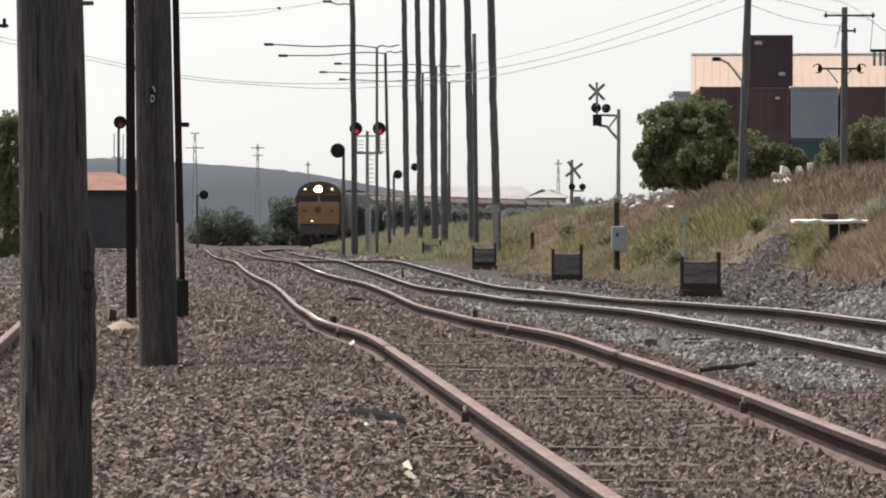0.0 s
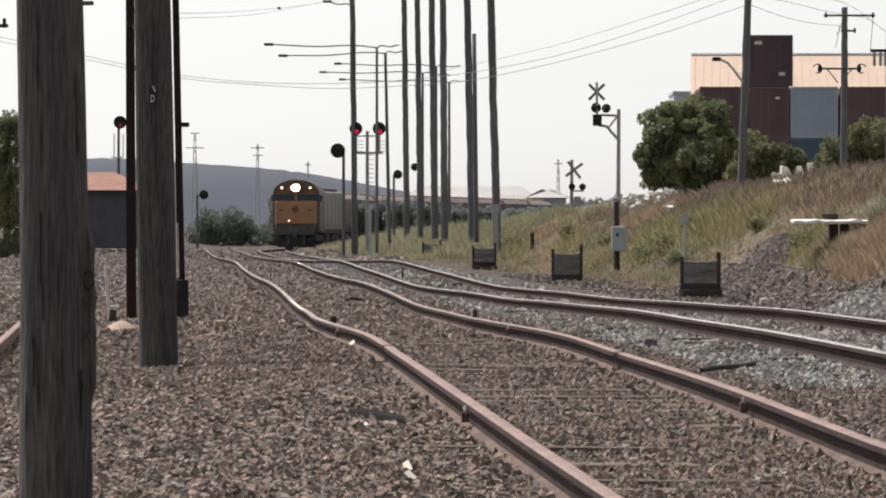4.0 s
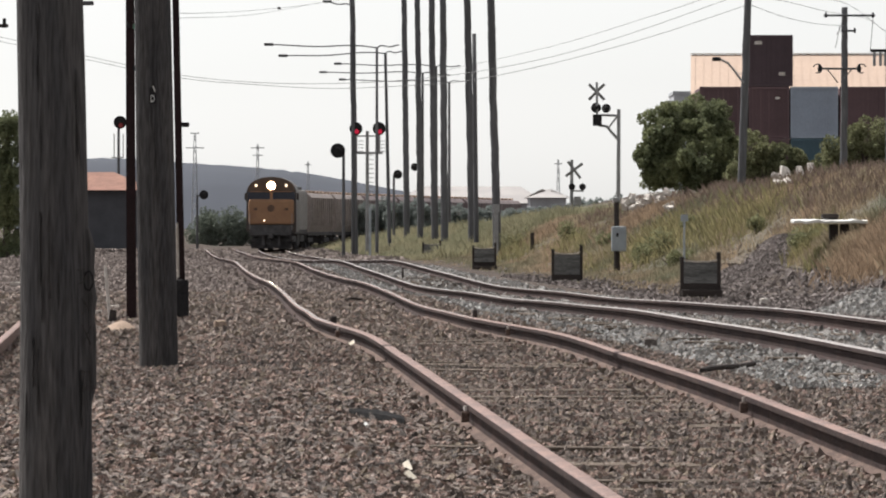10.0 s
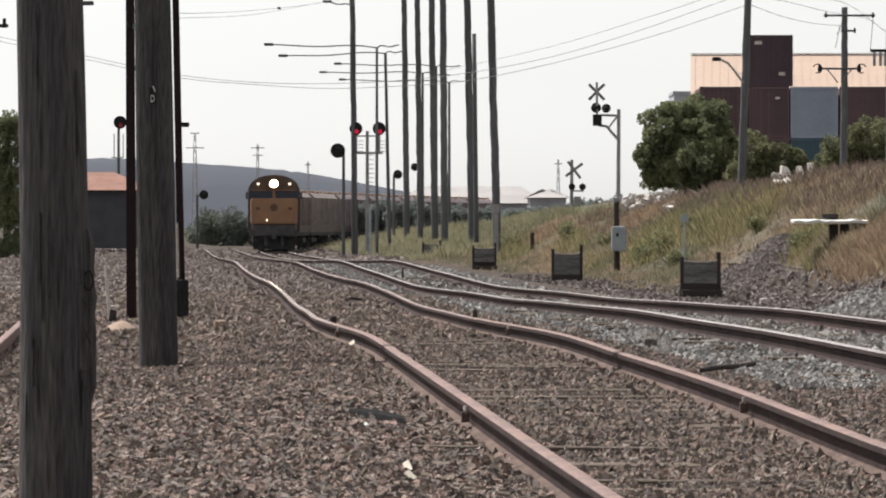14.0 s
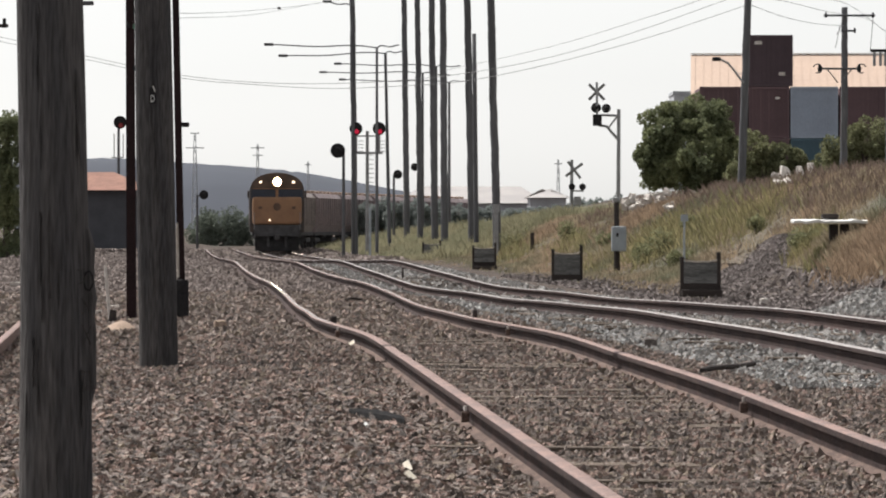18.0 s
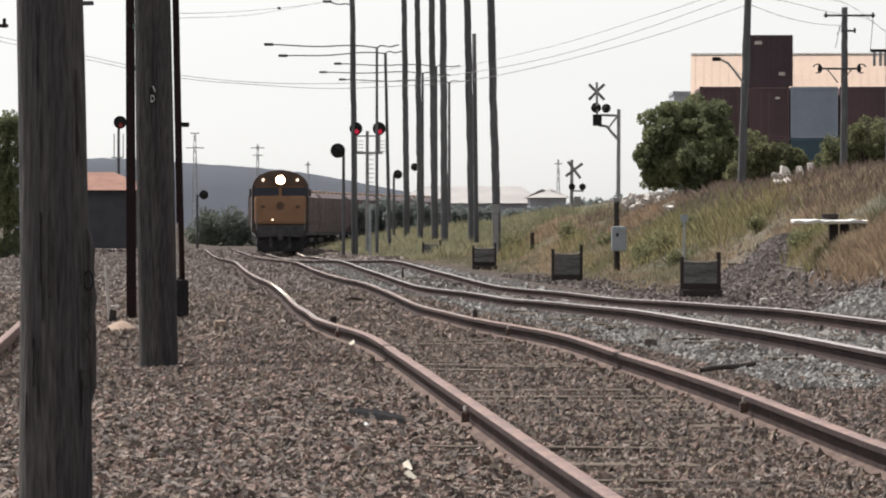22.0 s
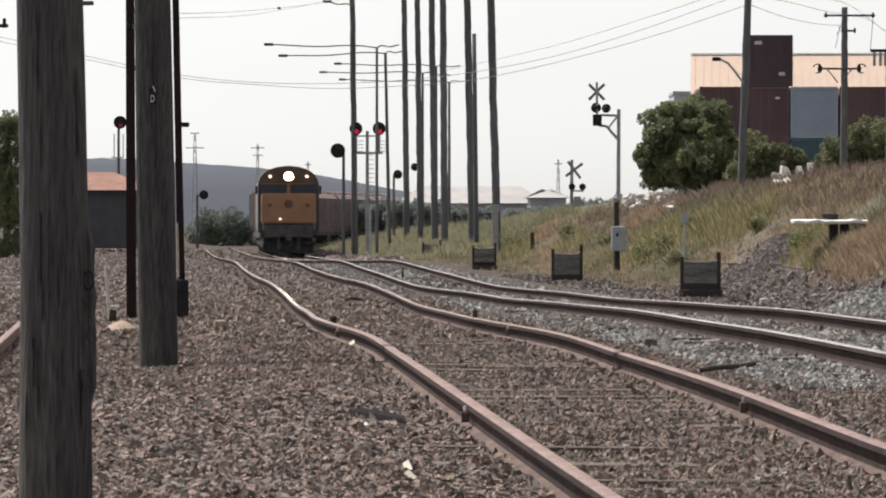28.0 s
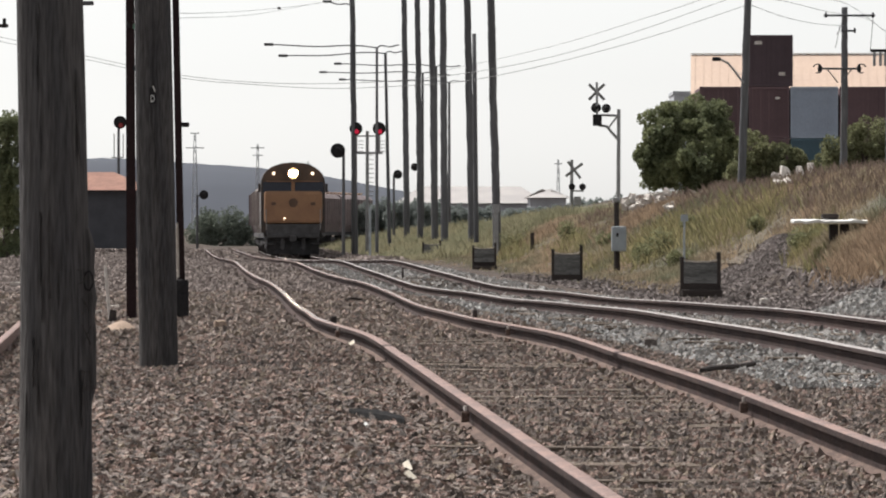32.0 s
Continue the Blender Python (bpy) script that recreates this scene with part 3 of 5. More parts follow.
# two stout weathered poles in the gravel near by
pole_a = pole_at(100, 905, 21.2, 131, -2600, 62, 70, label="stout weathered grey timber pole standing in gravel", rings=60, seg=40, wobble=0.03)
pole_b = pole_at(281, 652, 42.0, 69, -1300, 247, 52, label="weathered grey timber pole with small metal number tag", rings=50, seg=32)


M_SPLIT = mat("dark_split_timber", (0.05, 0.046, 0.045), (0.06, 0.056, 0.054), 5, 0.95)


def cracks(pole, base_px, base_py, d, w_px, top_px, top_py, w_top, n, seed):
    """Dark drying splits that run down the near side of a pole."""
    rnd = random.Random(seed)
    g, t = at(base_px, base_py, d), at(top_px, top_py, d)
    for k in range(n):
        y0 = rnd.uniform(-10, min(base_py - 90, 820))
        length, ang = rnd.uniform(50, 170), radians(rnd.uniform(-62, 62))
        pts = []
        for i in range(8):
            py = y0 + length * i / 7
            f = (base_py - py) / (base_py - top_py)
            r = (w_px + (w_top - w_px) * f) * d / F / 2
            a = ang + 0.05 * noise.noise(Vector((i * 0.7, k, seed)))
            pts.append((t - g) * f + Vector((math.sin(a) * r * 0.985, -math.cos(a) * r * 0.985, 0)))
        bm = bmesh.new()
        rows = []
        for i, p in enumerate(pts):
            w = 0.0013 * math.sin(math.pi * (i + 0.4) / 7.8) * rnd.uniform(0.7, 1.2)
            rows.append([bm.verts.new(p + Vector((x * w, y, 0))) for x, y in ((-1, -0.004), (0, -0.009), (1, -0.004), (0, 0.01))])
        for r0, r1 in zip(rows, rows[1:]):
            for q in range(4):
                bm.faces.new((r0[q], r0[(q + 1) % 4], r1[(q + 1) % 4], r1[q]))
        part("split", bm, M_SPLIT, pole)


cracks(pole_a, 100, 905, 21.2, 131, 62, -2600, 70, 14, 3)
cracks(pole_b, 281, 652, 42.0, 69, 247, -1300, 52, 12, 5)


# trackside boxes
def trackside_box(px, py, d, w, h):
    g = at(px, py, d)
    s = d / F
    W, H = w * s, h * s
    ob = empty("trackside_box", Matrix.Translation(g), "dark tarred timber trackside box with corner posts and pale rim", "trackside box", "boxes beside the track")
    part("body", box((0, 0, H * 0.42), (W * 0.92, 0.6, H * 0.84), 0.02), M_BOXD, ob)
    part("base_board", box((W * 0.03, -0.1, H * 0.09), (W * 1.02, 0.8, H * 0.18), 0.03), M_BOXD, ob)
    part("front_panel", box((0.0, -0.3, H * 0.56), (W * 0.84, 0.03, H * 0.56), 0.008), M_BOXL, ob, "dirty grey panel")
    for k, hh in ((-1, 0.97), (1, 1.08)):
        part("corner_post", box((k * W * 0.46, -0.28, H * hh / 2), (W * 0.1, 0.09, H * hh), 0.01), M_BOXD, ob)
    for k in range(3):
        part("slat", box((0, -0.32, H * (0.41 + 0.155 * k)), (W * 0.84, 0.02, H * 0.15), 0.004), M_BOXL, ob)
    sag = [(W * 0.42 * k / 5, -0.3, H * (0.845 + 0.05 * abs(k / 5) ** 3)) for k in range(-5, 6)]
    part("rim", sweep(sag, [(-0.035, -0.016), (0.035, -0.016), (0.035, 0.016), (-0.035, 0.016)]), M_BOXRIM, ob, "pale bare-wood rim sagging between the posts")
    part("kick_board", box((0, -0.325, H * 0.23), (W * 0.86, 0.02, H * 0.2), 0.006), M_BOXD, ob)
    return ob


for b in ((1238, 526, 90, 70, 74), (1003, 509, 118, 54, 70), (857, 479, 150, 42, 46), (764, 458, 196, 33, 30)):
    trackside_box(*b)


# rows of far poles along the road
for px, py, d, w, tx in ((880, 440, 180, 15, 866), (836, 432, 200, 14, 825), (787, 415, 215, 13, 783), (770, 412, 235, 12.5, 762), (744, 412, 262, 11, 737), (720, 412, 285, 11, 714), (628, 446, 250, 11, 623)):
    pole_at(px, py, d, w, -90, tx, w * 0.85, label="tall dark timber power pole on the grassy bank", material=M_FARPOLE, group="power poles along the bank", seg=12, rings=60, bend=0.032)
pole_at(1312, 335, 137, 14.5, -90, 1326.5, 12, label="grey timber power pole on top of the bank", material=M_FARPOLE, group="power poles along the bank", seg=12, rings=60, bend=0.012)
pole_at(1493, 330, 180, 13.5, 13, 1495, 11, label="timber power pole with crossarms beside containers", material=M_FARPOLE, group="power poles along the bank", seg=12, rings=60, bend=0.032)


# ---- rolling stock ----
def path_table():
    d = np.arange(150, 556, 0.5)
    x, z = t2x(d), t2z(d)
    s = np.concatenate([[0], np.cumsum(np.hypot(np.diff(d), np.diff(x)))])
    return d, x, z, s


PD, PX, PZ, PS = path_table()


def on_path(s):
    return Vector((float(np.interp(s, PS, PX)), float(np.interp(s, PS, PD)), float(np.interp(s, PS, PZ))))


def front_at(t):
    d = 345.15 - 3.15 * t
    return float(np.interp(d, PD, PS))


def vehicle_pose(t, back, length, wheelbase):
    """Pose of a vehicle whose front stands back metres behind the train's front; its own -Y is forward, origin mid-way."""
    mid = front_at(t) + back + length / 2
    a, b = on_path(mid - wheelbase / 2), on_path(mid + wheelbase / 2)
    f = (a - b)
    c = (a + b) / 2
    yaw = math.atan2(f.x, -f.y)
    return pose(c.x, c.y, c.z, 0, 0, math.degrees(yaw))


def loco_profile(w, h0, h1, dome):
    """Half-width by height of the cab's outline, with a domed roof."""
    pts = [(w, h0), (w, h1)]
    for k in range(1, 8):
        a = math.pi / 2 * k / 7
        pts.append((w * math.cos(a) ** 0.75 if k < 7 else 0.0, h1 + dome * math.sin(a)))
    return pts


def extrude_outline(half, y0, y1, bm=None):
    bm = bm or bmesh.new()
    pts = half + [(-x, z) for x, z in reversed(half) if x > 1e-6]
    a = [bm.verts.new((x, y0, z)) for x, z in pts]
    b = [bm.verts.new((x, y1, z)) for x, z in pts]
    n = len(pts)
    for k in range(n):
        bm.faces.new((a[k], a[(k + 1) % n], b[(k + 1) % n], b[k]))
    bm.faces.new(a[::-1])
    bm.faces.new(b)
    bmesh.ops.recalc_face_normals(bm, faces=bm.faces)
    return bm


def wheelset(parent, y, r):
    bm = cyl((-0.9, 0, 0), (0.9, 0, 0), 0.09, seg=10)
    for k in (-1, 1):
        cyl((k * 0.74, 0, 0), (k * 0.87, 0, 0), r, r, 24, bm)
        cyl((k * 0.70, 0, 0), (k * 0.74, 0, 0), r + 0.03, r + 0.03, 24, bm)
        for a in range(6):
            t = a * math.pi / 3
            cyl((k * 0.87, math.cos(t) * r * 0.55, math.sin(t) * r * 0.55), (k * 0.89, math.cos(t) * r * 0.55, math.sin(t) * r * 0.55), r * 0.16, seg=8, bm=bm)
    w = part("wheelset", bm, M_UNDER, parent)
    w.matrix_local = Matrix.Translation((0, y, r))
    return w


WHEELS = []
LOCO_L = 14.6


def locomotive():
    ob = empty("locomotive", Matrix(), "orange-fronted diesel locomotive with headlights on, hauling wagons", "locomotive")
    H = LOCO_L / 2
    # cab front and long hood
    cab = extrude_outline(loco_profile(1.54, 1.15, 3.52, 0.99), -H + 0.35, -H + 3.2)
    part("cab", cab, M_NAVY, ob, "dark cab shell under a rounded roof")
    part("cab_side", box((0, -H + 1.9, 2.2), (2.88, 2.5, 2.0), 0.06), M_GREY, ob, "pale grey cab side")
    part("nose", box((0, -H + 0.42, 2.38), (2.8, 0.8, 1.56), 0.16), M_ORANGE, ob, "orange front dulled by painted haze")
    part("lower_front", box((0, -H + 0.35, 1.32), (2.6, 0.6, 0.5), 0.05), M_UNDER, ob)
    roof = extrude_outline([(1.46, 3.6), (1.4, 4.0), (1.1, 4.28), (0.58, 4.49), (0, 4.55)], -H + 0.3, -H + 3.3)
    part("roof", roof, mat("dull_roof_paint", (0.115, 0.07, 0.046), (0.075, 0.05, 0.038), 2, 0.7), ob, "orange-brown domed cab roof")
    for k in (-1, 1):
        part("windscreen", box((k * 0.77, -H + 0.33, 3.34), (1.38, 0.06, 0.56), 0.05), M_GLASS, ob, "dark cab windscreen")
        w = part("marker_light", cyl((k * 0.93, -H + 0.34, 4.01), (k * 0.93, -H + 0.22, 4.01), 0.075, seg=14), M_DITCH, ob, "lit white marker light")
        part("mirror", box((k * 1.62, -H + 0.7, 3.32), (0.12, 0.1, 0.42), 0.02), M_NAVY, ob)
        part("handrail", tube([(k * 1.3, -H - 0.08, 1.3), (k * 1.3, -H - 0.1, 2.3)], 0.02), M_GREY, ob)
        part("step", box((k * 1.15, -H + 0.3, 0.62), (0.5, 0.5, 0.06), 0.01), M_UNDER, ob)
        part("step", box((k * 1.15, -H + 0.3, 0.92), (0.5, 0.5, 0.06), 0.01), M_UNDER, ob)
        part("buffer_beam_post", box((k * 0.5, -H + 0.25, 0.7), (0.18, 0.2, 0.7), 0.02), M_UNDER, ob)
    part("centre_pillar", box((0, -H + 0.32, 3.35), (0.16, 0.08, 0.5), 0.02), M_ORANGE, ob)
    part("visor", box((0, -H + 0.3, 3.63), (2.6, 0.14, 0.04), 0.02), M_ORANGE, ob)
    for k in (-1, 1):
        part("nose_light", box((k * 0.95, -H + 0.02, 2.55), (0.22, 0.04, 0.16), 0.03), M_BADGE, ob)
    lamp = cyl((0, -H + 0.36, 4.01), (0, -H + 0.2, 4.01), 0.3, seg=24)
    housing = part("headlight_housing", lamp, M_NAVY, ob)
    for k in (-1, 1):
        part("headlight", cyl((k * 0.05, -H + 0.2 - 0.01 * k, 4.01), (k * 0.05, -H + 0.165 - 0.01 * k, 4.01), 0.13, seg=20), M_LAMP, housing, "bright glowing twin headlight")
    # Added ring that blocks the strong lamp's light from the nose.
    rim = bmesh.new()
    rings = [[rim.verts.new((r * math.cos(a), -H + y, 4.01 + r * math.sin(a))) for a in np.linspace(0, 2 * math.pi, 24, endpoint=False)] for r, y in ((0.3, 0.21), (0.3, 0.02), (0.27, 0.02), (0.27, 0.21))]
    for r0, r1 in zip(rings, rings[1:]):
        for k in range(24):
            rim.faces.new((r0[k], r0[(k + 1) % 24], r1[(k + 1) % 24], r1[k]))
    part("headlight_shield", rim, M_NAVY, housing, "dark ring added to keep the headlight off the nose")
    # Warm emissive disc that stands in for the bloom round the headlight.
    part("bloom_disc", cyl((0, -H + 0.2, 4.01), (0, -H + 0.18, 4.01), 0.25, seg=24), mat("warm_headlight_bloom", (1.0, 0.6, 0.3), glow=1.2), housing, "warm glowing disc for the headlight's bloom")
    part("low_light", cyl((-0.42, -H + 0.05, 1.85), (-0.42, -H - 0.03, 1.85), 0.05, seg=14), M_DITCH, ob, "small lit white lamp")
    part("emblem", cyl((0.0, -H + 0.035, 2.6), (0.0, -H + 0.01, 2.6), 0.22, seg=24), M_BADGE, ob, "faded dark round emblem")
    part("anticlimber", box((0, -H + 0.1, 1.0), (2.5, 0.25, 0.16), 0.03), M_UNDER, ob)
    part("coupler", box((0, -H - 0.25, 0.9), (0.3, 0.7, 0.32), 0.06), M_UNDER, ob)
    plow = bmesh.new()
    for x0, x1 in ((-1.25, 0), (0, 1.25)):
        vs = [plow.verts.new(p) for p in ((x0, -H + (0.3 if x0 else 0.05), 0.12), (x1, -H + (0.3 if x1 else 0.05), 0.12), (x1, -H + (0.4 if x1 else 0.2), 0.75), (x0, -H + (0.4 if x0 else 0.2), 0.75))]
        plow.faces.new(vs)
    bmesh.ops.solidify(plow, geom=plow.faces[:], thickness=0.04)
    part("snow_plough", plow, M_UNDER, ob)
    part("long_hood", box((0, 1.45, 2.5), (2.84, 11.0, 2.6), 0.2), M_GREY, ob, "pale grey full-width engine body")
    part("hood_roof", box((0, 1.45, 3.86), (2.2, 10.8, 0.35), 0.15), M_UNDER, ob)
    part("underframe", box((0, 0.2, 1.15), (2.8, 14.0, 0.28), 0.03), M_UNDER, ob)
    part("fuel_tank", box((0, 0.2, 0.68), (2.5, 2.6, 0.75), 0.12), M_UNDER, ob)
    for yb in (-4.3, 4.5):
        part("bogie_frame", box((0, yb, 0.72), (2.5, 4.0, 0.42), 0.06), M_UNDER, ob)
        for dy in (-1.4, 0, 1.4):
            w = wheelset(ob, yb + dy, 0.51)
            WHEELS.append((w, yb + dy, 0.51))
    for k in range(5):
        for sx in (-1, 1):
            part("hood_door", box((sx * 1.432, -2.7 + 2.1 * k, 2.5), (0.03, 1.7, 1.9), 0.01), M_GREY, ob)
    return ob


WAGON_L = 14.2


def wagon(paint, label):
    ob = empty("hopper_wagon", Matrix(), label, "railway wagon", "wagons of the train")
    H = WAGON_L / 2
    body = extrude_outline([(1.1, 1.05), (1.36, 1.6), (1.38, 3.35), (1.1, 3.62), (0, 3.72)], -H + 0.5, H - 0.5)
    part("body", body, paint, ob)
    for k in range(11):
        for sx in (-1, 1):
            part("rib", box((sx * 1.41, -H + 1.0 + 1.22 * k, 2.45), (0.08, 0.1, 1.8)), paint, ob)
    for k in range(6):
        part("hatch", box((0.0, -H + 1.6 + 2.2 * k, 3.76), (1.5, 0.9, 0.14), 0.03), M_WAGTOP, ob, "pale roof hatch")
    part("underframe", box((0, 0, 1.0), (2.4, WAGON_L - 0.5, 0.22), 0.02), M_UNDER, ob)
    for y in (-H, H):
        part("coupler", box((0, y, 0.9), (0.25, 0.7, 0.25), 0.04), M_UNDER, ob)
    for yb in (-4.6, 4.6):
        part("bogie_frame", box((0, yb, 0.6), (2.2, 2.6, 0.3), 0.05), M_UNDER, ob)
        for dy in (-0.9, 0.9):
            wheelset(ob, yb + dy, 0.46)
    return ob


loco = locomotive()
pale = wagon(M_WAGON2, "pale bulk hopper wagon with ribbed sides")
rusty = wagon(M_WAGON, "rust-brown bulk hopper wagon with ribbed sides and pale hatches")
wagons = [pale, copy_thing(pale, Matrix()), rusty] + [copy_thing(rusty, Matrix()) for k in range(4)]


def rolling_rows(t1, r, y, step_s=0.25):
    rows, n = [], int(round(t1 / step_s))
    for i in range(n + 1):
        t = i * step_s
        turn = (front_at(0) - front_at(t)) / r
        rows.append((t, Matrix.Translation((0, y, r)) @ Matrix.Rotation(turn, 4, "X")))
    return rows


def motions():
    times = [float(t) for t in range(33)]
    walk(loco, [(t, vehicle_pose(t, 0.0, LOCO_L, 8.8)) for t in times])
    for i, w in enumerate(wagons):
        back = LOCO_L + 0.8 + i * (WAGON_L + 0.4)
        walk(w, [(t, vehicle_pose(t, back, WAGON_L, 9.2)) for t in times])
    for w, y, r in WHEELS:
        walk(w, rolling_rows(32.0, r, y))
    for wg in wagons[:3]:
        for c in wg.children:
            if c.name.startswith("wheelset"):
                walk(c, rolling_rows(32.0, 0.46, c.location.y))

# ---- bank top: containers, building, trees ----
def container(px0, px1, py1, d, material, label, length=6.06, marks=()):
    s = d / F
    c = at((px0 + px1) / 2, py1, d)
    W, H = (px1 - px0) * s, 2.59
    ob = empty("shipping_container", Matrix.Translation((c.x, c.y + length / 2, c.z)), label, "container", "stacked containers")
    part("body", box((0, 0, H / 2), (W - 0.08, length - 0.08, H - 0.1), 0.01), material, ob)
    for k in range(9):
        part("door_bar", box((-W / 2 + 0.2 + (W - 0.4) * k / 8, -length / 2 + 0.02, H / 2), (0.06, 0.06, H - 0.3)), material, ob)
    for x in (-1, 1):
        part("corner_post", box((x * (W / 2 - 0.07), -length / 2 + 0.05, H / 2), (0.14, 0.14, H)), material, ob)
    for px, py, w, h in marks:
        q = at(px, py, d) - c
        part("lettering_bar", box((q.x, -length / 2 - 0.015, q.z), (w * s, 0.02, h * s)), M_RUBBLE, ob, "pale unreadable lettering bar")
    for z in (0.07, H - 0.07):
        part("end_rail", box((0, -length / 2 + 0.05, z), (W - 0.28, 0.14, 0.14)), material, ob)
    return ob


C1 = "maroon steel shipping container stacked end-on"
base = 336
for lvl, row in enumerate((((1238, 1322, M_BRICKRED), (1325, 1397, M_BRICKRED), (1399, 1483, M_TEAL), (1486, 1570, M_BRICKRED)), ((1238, 1322, M_BRICKRED), (1325, 1397, M_BRICKRED), (1399, 1483, M_GREYC), (1486, 1570, M_BRICKRED)), ((1325, 1403, M_PURPLE),))):
    for a, b, m in row:
        container(a, b, base - lvl * 91.5, 257, m, {M_GREYC: "pale grey steel shipping container in a stack", M_TEAL: "teal steel shipping container low in a stack", M_PURPLE: "dark purple-brown steel shipping container on top of a stack"}.get(m, C1), marks=((1342, 76, 13, 6), (1384, 131, 11, 6)) if lvl == 2 else ((1376, 174, 8, 4),) if (lvl, a) == (1, 1325) else ())


def warehouse():
    eave, ridge = at(1222, 168, 300), at(1219, 97, 308)
    ob = empty("warehouse", pose(eave.x, 300, 3.0, 0, 0, -2.9), "large warehouse with a pale peach sloping sheet roof", "building")
    W, H, R = 22.0, eave.z - 3.0, ridge.z - 3.0
    part("wall", box((W / 2, 8.0, H / 2 - 0.3), (W - 0.4, 15.0, H - 0.6)), M_PEACH, ob)
    bm = bmesh.new()
    lo = [[bm.verts.new(p) for p in ((x, -0.2, H), (x, 8, R), (x, 16.2, H), (x, 15.9, 0.2), (x, 0.1, 0.2))] for x in (0, W)]
    for k in range(5):
        bm.faces.new((lo[0][k], lo[0][(k + 1) % 5], lo[1][(k + 1) % 5], lo[1][k]))
    bm.faces.new(lo[0])
    bm.faces.new(lo[1][::-1])
    bmesh.ops.recalc_face_normals(bm, faces=bm.faces)
    part("roof", bm, M_PEACH, ob, "pale peach ribbed roof sheeting")
    slope = math.atan2(R - H, 8.2)
    rib = part("roof_rib", box((0, 0, 0), (0.07, math.hypot(8.2, R - H), 0.008)), M_PEACH, ob)
    for k in range(44):
        r = rib if k == 0 else new("roof_rib", rib.data)
        r.parent = ob
        r.matrix_local = Matrix.Translation((0.25 + 0.49 * k, 3.9, (H + R) / 2 + 0.02)) @ Matrix.Rotation(slope, 4, "X")
    part("ridge_cap", box((W / 2, 8, R + 0.05), (W, 0.5, 0.03), 0.008), M_PEACH, ob)
    part("roof_divider", box((88 * 300 / F, 3.9, (H + R) / 2 + 0.06), (0.3, 0.02, 0.04)), M_WHITE, ob)
    return ob


warehouse()


def plant_room():
    """A low flat-roofed block that shows above the tree, beside the warehouse."""
    a = at(1191, 336, 299)
    s = 299 / F
    ob = empty("plant_room", Matrix.Translation(a), "low grey flat-roofed block beside the warehouse", "building")
    W, H = 31 * s, 168 * s
    part("wall", box((W / 2, 3, H / 2), (W - 0.1, 6, H), 0.02), M_SHED, ob)
    part("parapet", box((W / 2, 3, H + 0.1), (W, 6.1, 0.22), 0.03), M_SHED, ob)


plant_room()


def leaves(name, blobs, n, size, material, parent, seed, sprays=0):
    """A crown of n small leaf faces on uneven clumps; blobs: (x, y, z, radius), each broken into that many smaller sprays."""
    rng = np.random.default_rng(seed)
    bl = np.array(blobs, float)
    if sprays:
        way = rng.normal(size=(len(bl), sprays, 3))
        way /= np.linalg.norm(way, axis=2)[..., None]
        c = bl[:, None, :3] + way * (bl[:, 3, None] * rng.uniform(0.45, 0.9, (len(bl), sprays)))[..., None]
        core = bl * np.array([1, 1, 1, 0.72])
        bl = np.concatenate([c, (bl[:, 3, None] * rng.uniform(0.2, 0.42, (len(bl), sprays)))[..., None]], 2).reshape(-1, 4)
        bl = np.concatenate([bl, core])
    pick = rng.choice(len(bl), n, p=bl[:, 3] ** 2 / np.sum(bl[:, 3] ** 2))
    v = rng.normal(size=(n, 3))
    v /= np.linalg.norm(v, axis=1)[:, None]
    lump = 0.35 * (np.sin(v[:, 0] * 7 + pick * 2.1) + np.sin(v[:, 2] * 8 + pick * 3.7) * np.cos(v[:, 1] * 6 + pick))
    c = bl[pick, :3] + v * (bl[pick, 3] * (0.92 + 0.35 * lump) * rng.uniform(0.6, 1.0, n) ** 0.6)[:, None]
    a = rng.normal(size=(n, 3)) + v * 0.4
    a /= np.linalg.norm(a, axis=1)[:, None]
    b = np.cross(a, rng.normal(size=(n, 3)))
    b /= np.linalg.norm(b, axis=1)[:, None]
    s = size * rng.uniform(0.5, 1.3, n)[:, None]
    verts = np.stack([c - a * s, c + b * s * 0.5, c + a * s, c - b * s * 0.5], 1).reshape(-1, 3)
    ob = mesh_arrays(name, verts, np.arange(4 * n).reshape(-1, 4), material)
    ob.parent = parent
    return ob


def tree(px, py_base, d, blobs, n, size, label, material=None, seed=1, category="tree", name="tree"):
    """blobs: (px, py, radius in px, depth offset m) on the same bearing scale."""
    s = d / F
    g = at(px, py_base, d)
    g.z = gz(g.x, g.y)
    ob = empty(name, Matrix.Translation(g), label, category)
    bl = []
    for bx, by, r, off in blobs:
        p = at(bx, by, d) - g
        bl.append((p.x, p.y + off, p.z, r * s))
    top = max(b[2] for b in bl)
    bm = cyl((0, 0, -0.2), (0.1, 0, top * 0.6), 0.16, 0.08, 10)
    for b in bl[:6]:
        cyl((0.05, 0, top * 0.25), (b[0] * 0.8, b[1] * 0.8, b[2]), 0.07, 0.03, 6, bm)
    part("trunk", bm, M_BARK, ob)
    leaves("crown", bl, n, size, material or M_BUSH, ob, seed, 16)
    return ob


tree(1215, 345, 232, [(1188, 228, 50, 0), (1218, 203, 44, 1), (1258, 222, 48, 0), (1285, 262, 36, 0.5), (1150, 275, 32, 0), (1170, 280, 45, 0), (1240, 280, 55, -1), (1200, 300, 55, -0.5), (1275, 290, 40, 0), (1160, 310, 30, 0), (1270, 320, 45, 0)], 80000, 0.076, "dense dark green rounded tree on the bank", seed=3)
